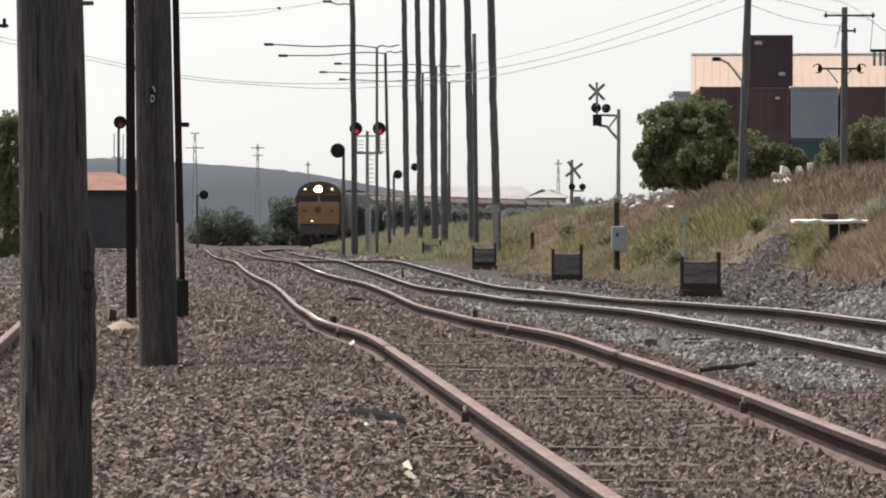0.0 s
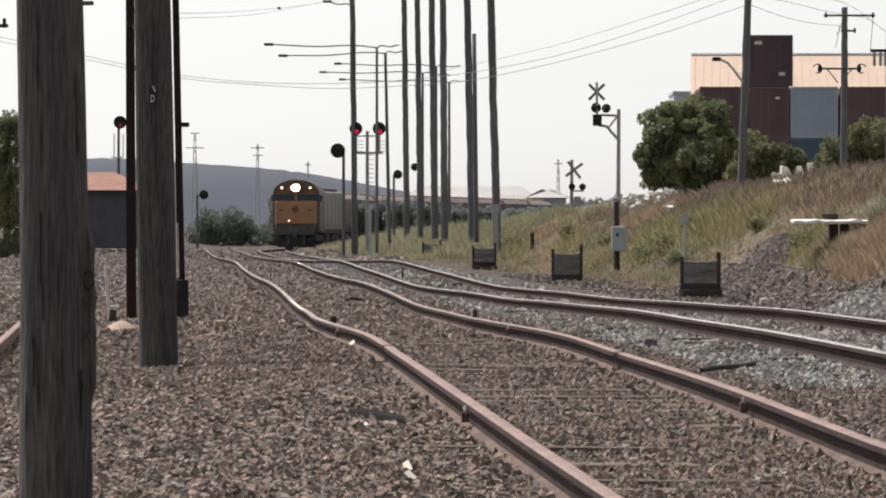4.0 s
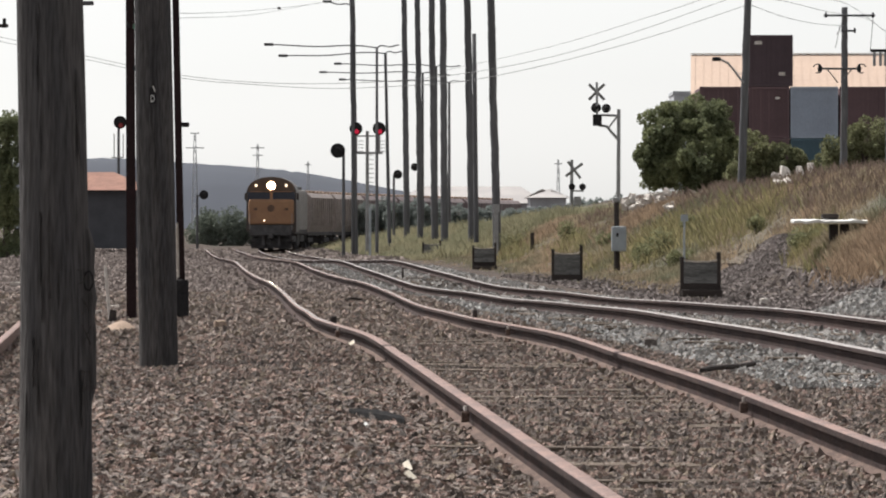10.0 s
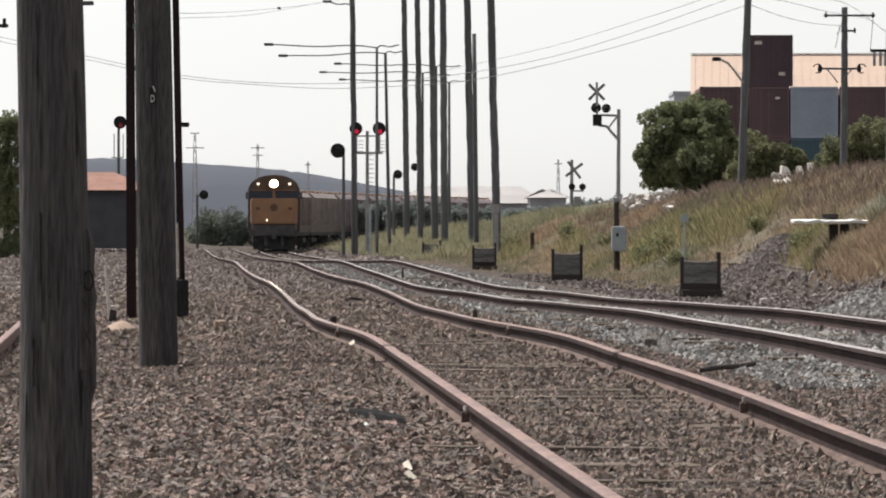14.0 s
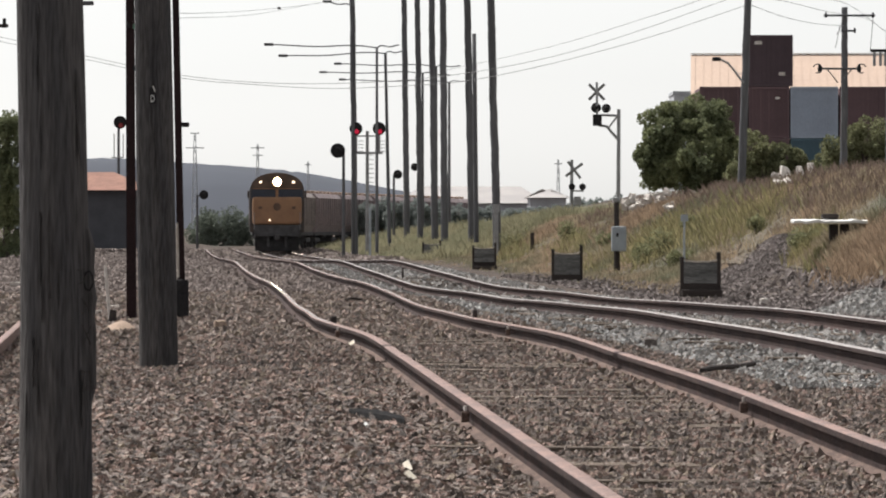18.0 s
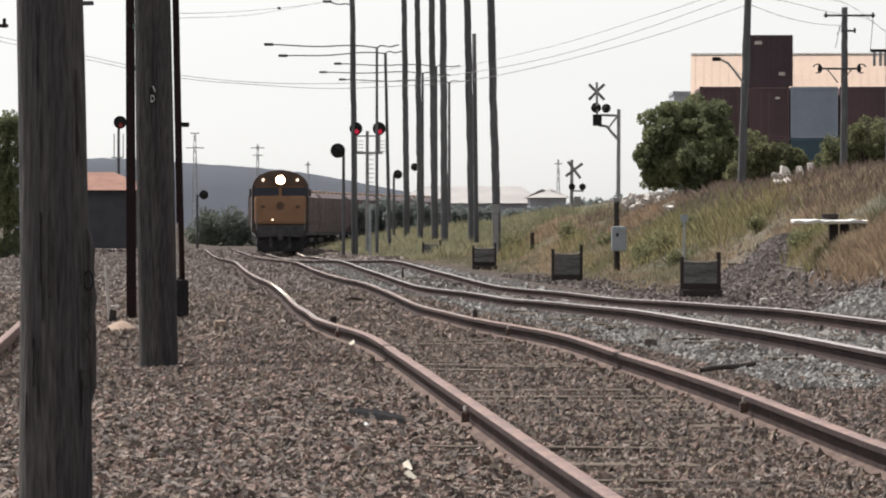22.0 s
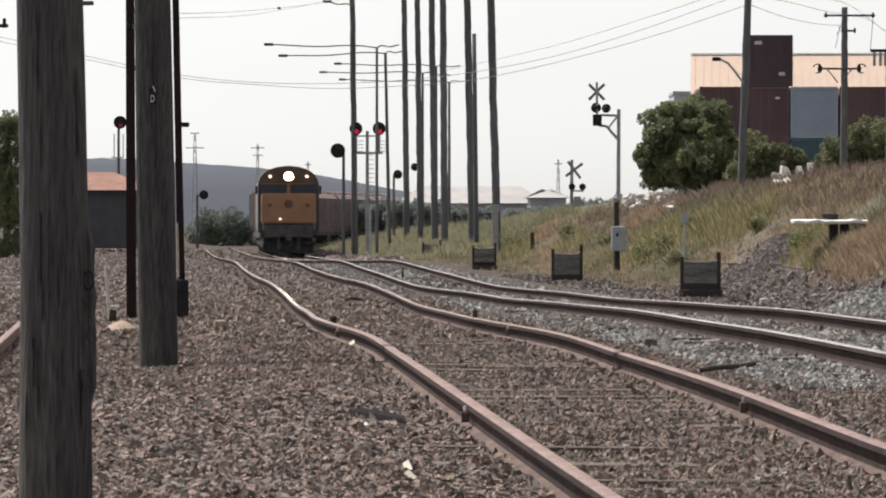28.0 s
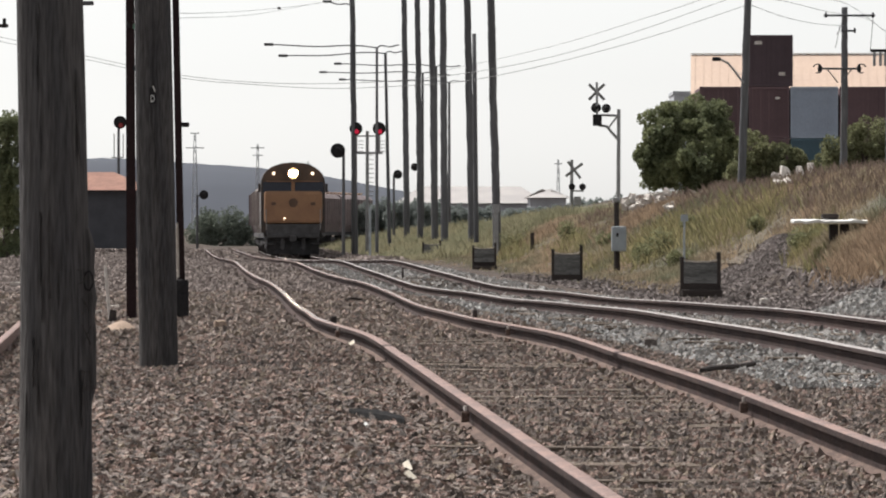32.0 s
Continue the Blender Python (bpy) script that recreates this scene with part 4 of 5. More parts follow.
tree(1345, 340, 225, [(1335, 266, 36, 0), (1310, 300, 35, 0), (1360, 310, 40, 0), (1390, 320, 32, 0), (1372, 278, 30, 0.4), (1396, 278, 27, 0), (1428, 304, 26, 0), (1415, 290, 24, 0), (1452, 300, 28, 0)], 30000, 0.066, "olive-green shrub beside the containers", M_BUSH2, seed=4, category="shrub", name="shrub")
tree(1530, 330, 215, [(1480, 270, 35, 0), (1520, 250, 42, 0), (1565, 240, 50, 0), (1500, 300, 40, 0), (1560, 300, 50, 0), (1600, 260, 50, 0)], 32000, 0.066, "olive-green shrub below the containers", M_BUSH2, seed=5, category="shrub", name="shrub")
tree(10, 455, 200, [(-10, 250, 58, 0), (14, 222, 26, 0), (26, 262, 26, 0), (26, 330, 30, 0), (20, 290, 40, 0), (-20, 340, 60, 0), (25, 370, 45, 0), (0, 420, 50, 0)], 26000, 0.074, "dark green tree beyond the yard", seed=6)
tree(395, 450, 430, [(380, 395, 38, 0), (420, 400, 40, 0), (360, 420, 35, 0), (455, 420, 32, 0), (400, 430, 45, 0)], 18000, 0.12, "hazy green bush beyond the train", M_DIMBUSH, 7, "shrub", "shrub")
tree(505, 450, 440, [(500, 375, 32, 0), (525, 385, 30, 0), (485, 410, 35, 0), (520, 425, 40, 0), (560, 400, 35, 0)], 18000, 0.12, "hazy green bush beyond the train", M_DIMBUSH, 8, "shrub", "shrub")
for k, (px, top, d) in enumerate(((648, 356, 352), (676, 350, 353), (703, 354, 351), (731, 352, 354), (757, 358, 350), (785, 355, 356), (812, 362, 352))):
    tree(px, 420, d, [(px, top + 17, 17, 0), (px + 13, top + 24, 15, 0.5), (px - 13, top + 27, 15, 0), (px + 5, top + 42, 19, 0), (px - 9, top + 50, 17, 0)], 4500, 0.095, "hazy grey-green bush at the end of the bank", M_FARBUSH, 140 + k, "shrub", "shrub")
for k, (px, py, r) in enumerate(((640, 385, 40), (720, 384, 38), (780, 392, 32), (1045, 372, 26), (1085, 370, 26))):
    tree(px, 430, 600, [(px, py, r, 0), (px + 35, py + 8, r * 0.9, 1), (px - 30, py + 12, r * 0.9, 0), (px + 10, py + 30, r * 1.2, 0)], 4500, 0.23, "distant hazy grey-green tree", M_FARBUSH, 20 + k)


# ---- house, far sheds, hill ----
def house():
    a = at(60, 440, 255)
    ob = empty("house", Matrix.Translation((a.x, 255, a.z)), "dark-walled house with an orange tiled roof", "house")
    s = 255 / F
    W, H = 190 * s, 103 * s
    part("wall", box((W / 2, 4, H / 2), (W, 8, H)), M_HOUSE, ob)
    bm = bmesh.new()
    lo = [(-0.4, -0.5, H), (W + 0.4, -0.5, H), (W + 0.4, 8.5, H), (-0.4, 8.5, H)]
    hi = [(1.6, 4, H + 0.95), (W - 1.6, 4, H + 0.95)]
    v = [bm.verts.new(p) for p in lo + hi]
    for f in ((0, 1, 5, 4), (1, 2, 5), (2, 3, 4, 5), (3, 0, 4), (3, 2, 1, 0)):
        bm.faces.new([v[i] for i in f])
    part("roof", bm, M_ROOFT, ob, "orange tiled hip roof")
    return ob


house()


def hill(name, d, table, material, label):
    prof = curve(table)
    xs = np.linspace(table[0][0], table[-1][0], 160)
    bm = bmesh.new()
    rows = []
    for back, k in ((0, 0.0), (d * 0.02, 0.55), (d * 0.05, 0.85), (d * 0.09, 1.0), (d * 0.2, 0.6)):
        rows.append([bm.verts.new(((x - 784) * d / F, d + back, -0.4 + k * max(0.5, (EYE_Z + (400 - float(prof(x)) + 2.2 * noise.noise(Vector((x * 0.06, k, d)))) * (d * 1.09) / F)))) for x in xs])
    for r0, r1 in zip(rows, rows[1:]):
        for i in range(len(xs) - 1):
            bm.faces.new((r0[i], r0[i + 1], r1[i + 1], r1[i]))
    return smooth(tagged(link(name, bm, material), label, "hill", kind="structure"))


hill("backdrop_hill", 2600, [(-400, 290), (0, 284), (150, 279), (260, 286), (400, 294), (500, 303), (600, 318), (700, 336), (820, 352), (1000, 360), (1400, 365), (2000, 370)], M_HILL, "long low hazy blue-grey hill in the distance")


def far_shed(px0, px1, py0, py1, d):
    s = d / F
    a = at(px0, 420, d)
    W, H = (px1 - px0) * s, (420 - py1) * s
    ob = empty("far_shed", Matrix.Translation((a.x, d, a.z)), "distant low shed with a pale sunlit roof", "shed")
    part("wall", box((W / 2, 10, H / 2), (W, 20, H)), M_SHED, ob)
    bm = bmesh.new()
    rise = (py1 - py0) * s
    v = [bm.verts.new(p) for p in ((-0.5, -1, H), (W + 0.5, -1, H), (W - 3, 10, H + rise), (3, 10, H + rise), (W + 0.5, 21, H), (-0.5, 21, H))]
    for f in ((0, 1, 2, 3), (3, 2, 4, 5), (1, 4, 2), (5, 0, 3)):
        bm.faces.new([v[i] for i in f])
    part("roof", bm, M_ROOFW, ob, "pale roof sheeting")


far_shed(705, 962, 329, 360, 700)
far_shed(938, 1002, 334, 350, 660)
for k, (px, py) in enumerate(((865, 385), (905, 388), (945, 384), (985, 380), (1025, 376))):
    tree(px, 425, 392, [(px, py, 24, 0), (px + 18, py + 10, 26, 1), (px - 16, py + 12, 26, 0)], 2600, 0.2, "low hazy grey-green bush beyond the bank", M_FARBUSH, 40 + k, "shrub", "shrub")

# ---- street lamps with long two-sided arms ----
def street_lamp(px, d, py_base, py_top, left, right, w=8, lean=0, label="tall grey street lamp with a long arm either side", head_side=-1):
    g = at(px, py_base, d)
    g.z = min(g.z, gz(g.x, g.y))
    ob = empty("street_lamp", Matrix.Translation(g), label, "street lamp", "street lamps along the road")
    top = at(px + lean, py_top, d) - g
    part("pole", cyl((0, 0, -0.2), top, w * d / F / 2, w * d / F * 0.35, 10), M_FARPOLE, ob)
    for (tx, ty), k in ((left, -1), (right, 1)):
        tip = at(tx, ty, d) - g
        if abs(tip.x - top.x) < 0.2:
            continue
        pts = [top + (tip - top) * t + Vector((0, 0, 0.1 * math.sin(t * 7) * (1 - t))) for t in np.linspace(0, 1, 9)]
        part("arm", tube(pts, 0.034), M_FARPOLE, ob)
        if k == head_side:
            part("lamp_head", box(tip, (0.46, 0.26, 0.13), 0.05), M_FARPOLE, ob)
    return ob


street_lamp(667, 237, 425, 85, (476, 79), (706, 80), 6.5)
street_lamp(690, 250, 420, 95, (501, 99), (712, 91), 7, -8, "leaning grey street lamp with a long arm either side")
street_lamp(772, 290, 415, 118, (598, 113), (815, 117), 6)
street_lamp(748, 300, 415, 130, (572, 128), (796, 133), 6)
street_lamp(795, 315, 412, 146, (606, 141), (832, 142), 6)
street_lamp(625, 249, 440, 12, (579, 3), (625, 12), 7, 0, "street lamp arm standing beside a power pole")
pole_at(843, 415, 190, 9, 60, 839, 7, label="thin grey lamp pole among taller poles", material=M_FARPOLE, name="lamp_pole", seg=10, rings=4)


# ---- railway signals ----
def signal_head(parent, p, r, lit, back=False):
    h = part("signal_head", cyl(p + Vector((0, 0.1, 0)), p, r, seg=20), M_DARK, parent, "black round signal target board")
    part("signal_hood", cyl(p, p + Vector((0, -0.28, -0.02)), r * 0.42, r * 0.42, 14), M_DARK, h) if not lit else None
    if lit:
        low = p + Vector((0.04, 0, -r * 0.45))
        part("lens", cyl(low, low + Vector((0, -0.04, 0)), r * 0.36, seg=14), lit, h, "glowing red lens" if lit is M_RED else "dull red lens")
        part("hood", box(low + Vector((0, -0.15, r * 0.5)), (r, 0.3, 0.03), 0.01), M_DARK, h)
    return h


def bracket_signal():
    d = 250
    g = at(650, 440, d)
    g.z = gz(g.x, g.y)
    ob = empty("bracket_signal", Matrix.Translation(g), "two-headed railway bracket signal showing two red lights", "railway signal")
    s = d / F
    P = lambda px, py: at(px, py, d) - g
    part("mast", cyl((0, 0, -0.2), P(650, 232), 0.1, 0.08, 10), M_STEEL, ob)
    part("crossbar", box((P(650, 271)), (54 * s, 0.12, 0.12), 0.01), M_STEEL, ob)
    part("crossbar", box((P(650, 241)), (44 * s, 0.08, 0.07), 0.01), M_STEEL, ob)
    for px in (630, 671):
        part("doll_post", cyl(P(px, 272), P(px, 232), 0.06, seg=8), M_STEEL, ob)
        signal_head(ob, P(px, 228) + Vector((0, -0.15, 0)), 11.5 * s, M_RED)
        for k in range(4):
            part("ladder_rung", box(P(px + 8, 250 + 6 * k), (0.3, 0.03, 0.03)), M_STEEL, ob)
    for k in range(18):
        part("ladder_rung", box(P(654, 275 + 8 * k) + Vector((0, -0.1, 0)), (0.4, 0.03, 0.03)), M_STEEL, ob)
    return ob


bracket_signal()


def single_signal(px, py_base, d, head_px, head_py, r_px, lit, label, py_top=None):
    g = at(px, py_base, d)
    g.z = gz(g.x, g.y)
    s = d / F
    ob = empty("signal_post", Matrix.Translation(g), label, "railway signal")
    part("mast", cyl((0, 0, -0.2), at(px, py_top or head_py, d) - g, 0.09, 0.07, 10), M_FARPOLE, ob)
    p = at(head_px, head_py, d) - g
    part("bracket", box((p + at(px, head_py + 4, d) - g) / 2, (abs(head_px - px) * s + 0.1, 0.08, 0.08)), M_STEEL, ob)
    signal_head(ob, p + Vector((0, -0.2, 0)), r_px * s, lit)
    if lit:
        part("platform", box(at(px - 2, head_py + 62, d) - g, (22 * s, 0.4, 0.06), 0.01), M_STEEL, ob)
        for k in (-1, 1):
            part("platform_rail", cyl(at(px + 8 * k, head_py + 62, d) - g, at(px + 8 * k, head_py + 20, d) - g, 0.03, seg=6), M_STEEL, ob)
    return ob


single_signal(608, 445, 240, 598, 267, 13, False, "round black signal disc on a grey mast", 262)
single_signal(210, 445, 272, 213, 217, 11.5, M_DULLRED, "railway signal showing red with a maintenance platform")
single_signal(697, 420, 300, 704, 309, 8, False, "far black signal head on a thin mast")
single_signal(741, 420, 300, 734, 296, 7, False, "far black signal head on a thin mast")
single_signal(349, 445, 330, 361, 345, 8, False, "far black signal head on a thin mast")


# ---- level crossing signs ----
def crossbuck(ob, c, size, tilt=0):
    for k in (-1, 1):
        m = Matrix.Translation(c) @ Matrix.Rotation(radians(45 * k + tilt), 4, "Y")
        part("crossbuck_blade", boxm(m, (size, 0.03 + 0.01 * k, size * 0.13)), M_SIGNBACK, ob, "grey back of a crossbuck blade")


def boxm(m, s):
    bm = bmesh.new()
    bmesh.ops.create_cube(bm, size=1, matrix=m @ Matrix.Diagonal((*s, 1)))
    return bm


M_SIGNBACK = mat("weathered_sign_metal", (0.26, 0.26, 0.26), (0.19, 0.19, 0.19), 3, 0.6, 0.2, 0.05, 20)


def crossing_signal_tall():
    d = 214
    g = at(1094, 372, d)
    g.z = gz(g.x, g.y)
    s = d / F
    P = lambda px, py, off=0.0: at(px, py, d) - g + Vector((0, off, 0))
    ob = empty("crossing_signal", Matrix.Translation(g), "tall level-crossing signal on a bracket mast, seen from behind", "crossing signal")
    part("mast", cyl((0, 0, -0.2), P(1095, 194), 0.095, 0.075, 12), M_STEEL, ob)
    part("bracket", cyl(P(1095, 205), P(1063, 204), 0.05, seg=8), M_STEEL, ob)
    part("bracket", tube([P(1093, 246), P(1082, 234), P(1074, 224), P(1060, 222)], 0.06, 8), M_STEEL, ob)
    part("bracket", cyl(P(1077, 226), P(1092, 207), 0.04, seg=8), M_STEEL, ob)
    part("head_post", cyl(P(1057, 222), P(1056, 146), 0.05, seg=8), M_STEEL, ob)
    crossbuck(ob, P(1056, 163, 0.1), 39 * s)
    for px, py, r in ((1055, 191, 9), (1073, 192, 8), (1057, 213, 8)):
        l = part("flasher", cyl(P(px, py, 0.2), P(px, py, 0.1), r * s, seg=18), M_DARK, ob, "black flashing-light target")
        part("lamp_back", cyl(P(px, py, 0.1), P(px, py, -0.12), r * s * 0.55, r * s * 0.35, 12), M_DARK, l)
    part("lamp_box", box(P(1057, 213), (16 * s, 0.2, 20 * s), 0.03), M_DARK, ob)
    return ob


crossing_signal_tall()


def crossing_signal_low():
    d = 237
    g = at(1011, 372, d)
    g.z = min(gz(g.x, g.y), g.z)
    s = d / F
    P = lambda px, py, off=0.0: at(px, py, d) - g + Vector((0, off, 0))
    ob = empty("crossing_signal", Matrix.Translation(g), "level-crossing signal with crossbuck and relay box", "crossing signal")
    part("mast", cyl((0, 0, -0.3), P(1012, 283), 0.1, 0.07, 10), M_STEEL, ob)
    crossbuck(ob, P(1016, 301, -0.1), 37 * s, 8)
    for px in (1012, 1031):
        part("flasher", cyl(P(px, 331, 0.0), P(px, 331, -0.12), 6 * s, seg=16), M_DARK, ob, "black flashing-light target")
    part("light_arm", cyl(P(1009, 338), P(1033, 338), 0.04, seg=8), M_STEEL, ob)
    part("relay_box", box(P(1022, 356), (13 * s, 0.5, 16 * s), 0.04), M_STEEL, ob)
    return ob


crossing_signal_low()


# ---- cabinet on a post, small posts ----
def cabinet_post():
    d = 128
    g = at(1092, 489, d)
    s = d / F
    P = lambda px, py, off=0.0: at(px, py, d) - g + Vector((0, off, 0))
    ob = empty("cabinet_post", Matrix.Translation(g), "pale blue-grey equipment cabinet on a dark post", "cabinet")
    part("post", cyl((0, 0, -0.3), P(1091, 352), 6 * s, 4.5 * s, 12), M_BOXD, ob)
    c = part("cabinet", box(P(1095, 423, -0.16), (26 * s, 0.24, 44 * s), 0.02), M_CAB, ob, "pale blue-grey cabinet")
    part("cabinet_door", box(P(1095, 423, -0.29), (22 * s, 0.02, 39 * s), 0.006), M_CAB, c)
    part("cabinet_latch", box(P(1092, 416, -0.31), (4 * s, 0.02, 6 * s), 0.004), M_DARK, c)
    part("cap", box(P(1091, 354), (12 * s, 0.17, 8 * s), 0.02), M_STEEL, ob)
    return ob


cabinet_post()


def sign_post(px, py, d, py_top, w, material, label, plate=None):
    g = at(px, py, d)
    g.z = min(g.z, gz(g.x, g.y))
    s = d / F
    ob = empty("marker_post", Matrix.Translation(g), label, "post")
    part("post", box(((at(px, py_top, d) - g) / 2), (w * s, w * s, (at(px, py_top, d) - g).z), 0.008), material, ob)
    if plate:
        part("plate", box(at(px, py_top + plate[1] / 2, d) - g + Vector((0, -0.04, 0)), (plate[0] * s, 0.02, plate[1] * s), 0.004), material, ob)
    return ob


sign_post(1211, 450, 108, 380, 3.5, M_CAB, "thin pale blue marker post in the grass", (13, 12))
sign_post(942, 436, 170, 412, 7, M_BOXD, "short dark timber marker post in grass")
sign_post(966, 390, 220, 374, 9, M_BOXD, "short dark timber marker post in grass")
sign_post(878, 432, 175, 362, 8, M_STEEL, "pale concrete marker post beside a power pole", (12, 14))
sign_post(655, 430, 236, 366, 4, M_CAB, "thin pale blue marker post in the grass")
sign_post(713, 492, 128, 474, 4, M_BOXD, "small dark peg beside the rails")


# ---- left side: steel posts, stake, sand ----
def vertical_post(px, py, d, w, px_top, py_top, label):
    g = at(px, py, d)
    s = d / F
    ob = empty("steel_post", Matrix.Translation(g), label, "post")
    t = at(px_top, py_top, d) - g
    bm = bmesh.new()
    a = w * s / 2
    outline = [(-1, -1), (1, -1), (1, -0.6), (0.4, -0.5), (0.4, 0.5), (1, 0.6), (1, 1), (-1, 1), (-1, 0.6), (-0.4, 0.5), (-0.4, -0.5), (-1, -0.6)]
    lo = [bm.verts.new((x * a, y * a, -0.3)) for x, y in outline]
    hi = [bm.verts.new((t.x + x * a * 0.8, y * a * 0.8, t.z)) for x, y in outline]
    n = len(outline)
    for k in range(n):
        bm.faces.new((lo[k], lo[(k + 1) % n], hi[(k + 1) % n], hi[k]))
    bm.faces.new(hi)
    part("shaft", bm, M_POST, ob)
    return ob


p = vertical_post(233, 569, 64, 17, 229, -300, "slender maroon rusted steel post in gravel")
p = vertical_post(323, 567, 65, 13, 305, -300, "slender dark rusted steel post leaning beside a timber pole")
part("insulator_bracket", box(at(322, 221, 65) - at(321, 567, 65), (0.16, 0.06, 0.06), 0.015), M_DARK, p)
part("post_strip", cyl(at(315.5, 492, 64.9) - at(323, 567, 65), at(313.5, 395, 64.9) - at(323, 567, 65), 0.016, seg=8), M_BOXRIM, p, "pale strip down the post")
part("base_box", box((0.0, -0.13, 0.2), (0.166, 0.12, 0.64), 0.02), M_DARK, p, "dark box at the post's foot")


def stake():
    g = at(197, 578, 62)
    ob = empty("stake", Matrix.Translation(g), "thin pale leaning timber stake with a dark foot", "stake")
    t = at(186, 470, 62) - g
    part("shaft", cyl((0, 0, -0.1), t, 0.024, 0.018, 8), M_RUBBLE, ob)
    part("foot", cyl((0.0, 0, -0.1), (0.02, 0, 0.2), 0.07, 0.04, 10), M_BOXD, ob, "dark foot")
    return ob


stake()


def mound(name, c, rx, ry, h, material, label, category, seed=0, follow=False):
    bm = bmesh.new()
    n, m = 28, 9
    rings = []
    for i in range(m + 1):
        f = i / m
        ring = []
        for k in range(n):
            a = 2 * math.pi * k / n
            q = 1 + 0.25 * noise.noise(Vector((math.cos(a) * 1.5, math.sin(a) * 1.5, seed)))
            x, y = math.cos(a) * rx * f * q, math.sin(a) * ry * f * q
            z = h * (0.5 + 0.5 * math.cos(math.pi * f)) * (1 + 0.3 * noise.noise(Vector((x * 3, y * 3, seed + 5)))) - 0.06 * f
            if follow:
                z += gz(c[0] + x, c[1] + y) - c[2] - 0.06 * f
            ring.append(bm.verts.new((x, y, z)))
        rings.append(ring)
    for r0, r1 in zip(rings, rings[1:]):
        for k in range(n):
            bm.faces.new((r0[k], r1[k], r1[(k + 1) % n], r0[(k + 1) % n]))
    bmesh.ops.remove_doubles(bm, verts=bm.verts, dist=1e-5)
    bmesh.ops.recalc_face_normals(bm, faces=bm.faces)
    ob = smooth(tagged(link(name, bm, material), label, category))
    ob.location = c
    return ob


g = on_ground(216, 588)
mound("sand_mound", (g.x, g.y, gz(g.x, g.y) + 0.02), 0.34, 0.42, 0.11, M_SAND, "small pale sand mound at a post's foot", "sand")


# gravel heaps on the bank's foot
def heap(px, py, d, rx, ry, h, n, label, seed, material, size=0.05):
    g = at(px, py, d)
    base = gz(g.x, g.y)
    ob = mound("spoil_mound", (g.x, g.y, base), rx, ry, h, M_GROUND, label, "gravel heap", seed, True)

    def pick(rng, k):
        r, a = np.sqrt(rng.random(k)) * 0.98, rng.random(k) * 2 * np.pi
        return g.x + rx * r * np.cos(a), g.y + ry * r * np.sin(a)

    def height(x, d):
        f = np.clip(np.hypot((x - g.x) / rx, (d - g.y) / ry), 0, 1)
        return ground_z(x, d) + h * (0.5 + 0.5 * np.cos(np.pi * f)) + 0.02
    stones("heap_gravel", n, pick, size, material, "rough broken stones covering a heap", seed, 0.3, height)
    return ob


heap(1362, 480, 101, 1.15, 1.8, 0.58, 15000, "heap of grey broken stone at the bank's foot", 31, M_HEAP, 0.017)
heap(1290, 500, 104, 0.7, 1.0, 0.22, 3000, "low heap of grey broken stone at the bank's foot", 32, M_HEAP, 0.022)
heap(1545, 545, 74, 0.8, 3.0, 0.32, 5000, "low ridge of pale grey ballast beside the track", 33, M_STONE2, 0.026)
stones("ballast", 14000, field(68, 130, 2.4, 6.6, mainline), 0.033, M_HEAP, "scattered grey stones at the bank's foot", 34)


def slab():
    g = SLAB.copy()
    d = g.y
    g.z = gz(g.x, g.y) - 0.05
    s = d / F
    ob = empty("broken_slab", Matrix.Translation(g), "white-topped broken slab lying in the grass", "slab")
    top = (at(1468, 391, d) - g).z
    bm = bmesh.new()
    n = 12
    lo = [[bm.verts.new(((-66 + 132 * k / n) * s, y, top + 0.006 * math.sin(k * 2.1) + z + 0.02 * noise.noise(Vector((k * 0.9, y, z * 9))))) for k in range(n + 1)] for y, z in ((-0.35, 0.0), (-0.35, -0.05), (0.5, -0.03), (0.5, 0.03))]
    for k in range(n):
        for r in range(4):
            a, b = lo[r], lo[(r + 1) % 4]
            bm.faces.new((a[k], a[k + 1], b[k + 1], b[k]))
    for k in (0, n):
        bm.faces.new([lo[r][k] for r in range(4)])
    bmesh.ops.recalc_face_normals(bm, faces=bm.faces)
    part("top_sheet", bm, M_WHITE, ob, "chalky white top sheet")
    for x in (8, 27):
        part("support_block", box((x * s, 0.1, top / 2 - 0.05), (0.16, 0.3, max(top - 0.02, 0.1)), 0.02), M_BOXD, ob)
    part("lump", box((2 * s, 0.2, top + 0.08), (30 * s, 0.3, 0.1), 0.03), M_BOXD, ob)
    return ob


slab()


def rubble(px, py, d, n, spread, size, seed, up=0.0):
    rnd = random.Random(seed)
    for k in range(n):
        x = px + rnd.uniform(-spread, spread)
        g = on_ground(x, py + rnd.uniform(-8, 8))
        g.z = gz(g.x, g.y) + up + rnd.uniform(0.15, 0.5)
        bm = box((0, 0, 0), (size * rnd.uniform(0.5, 1.3), size * rnd.uniform(0.5, 1), size * rnd.uniform(0.3, 0.7)), 0.03)
        for v in bm.verts:
            v.co += Vector((rnd.uniform(-1, 1), rnd.uniform(-1, 1), rnd.uniform(-1, 1))) * size * 0.12
        ob = tagged(link("rubble_block", bm, M_RUBBLE), "pale broken concrete block among the grass", "rubble", "rubble on the bank")
        ob.matrix_world = pose(g.x, g.y, g.z, rnd.uniform(-25, 25), rnd.uniform(-25, 25), rnd.uniform(0, 180))


rubble(1130, 378, 172, 16, 20, 0.34, 1, 0.04)
rubble(1175, 374, 172, 8, 14, 0.26, 2, 0.0)
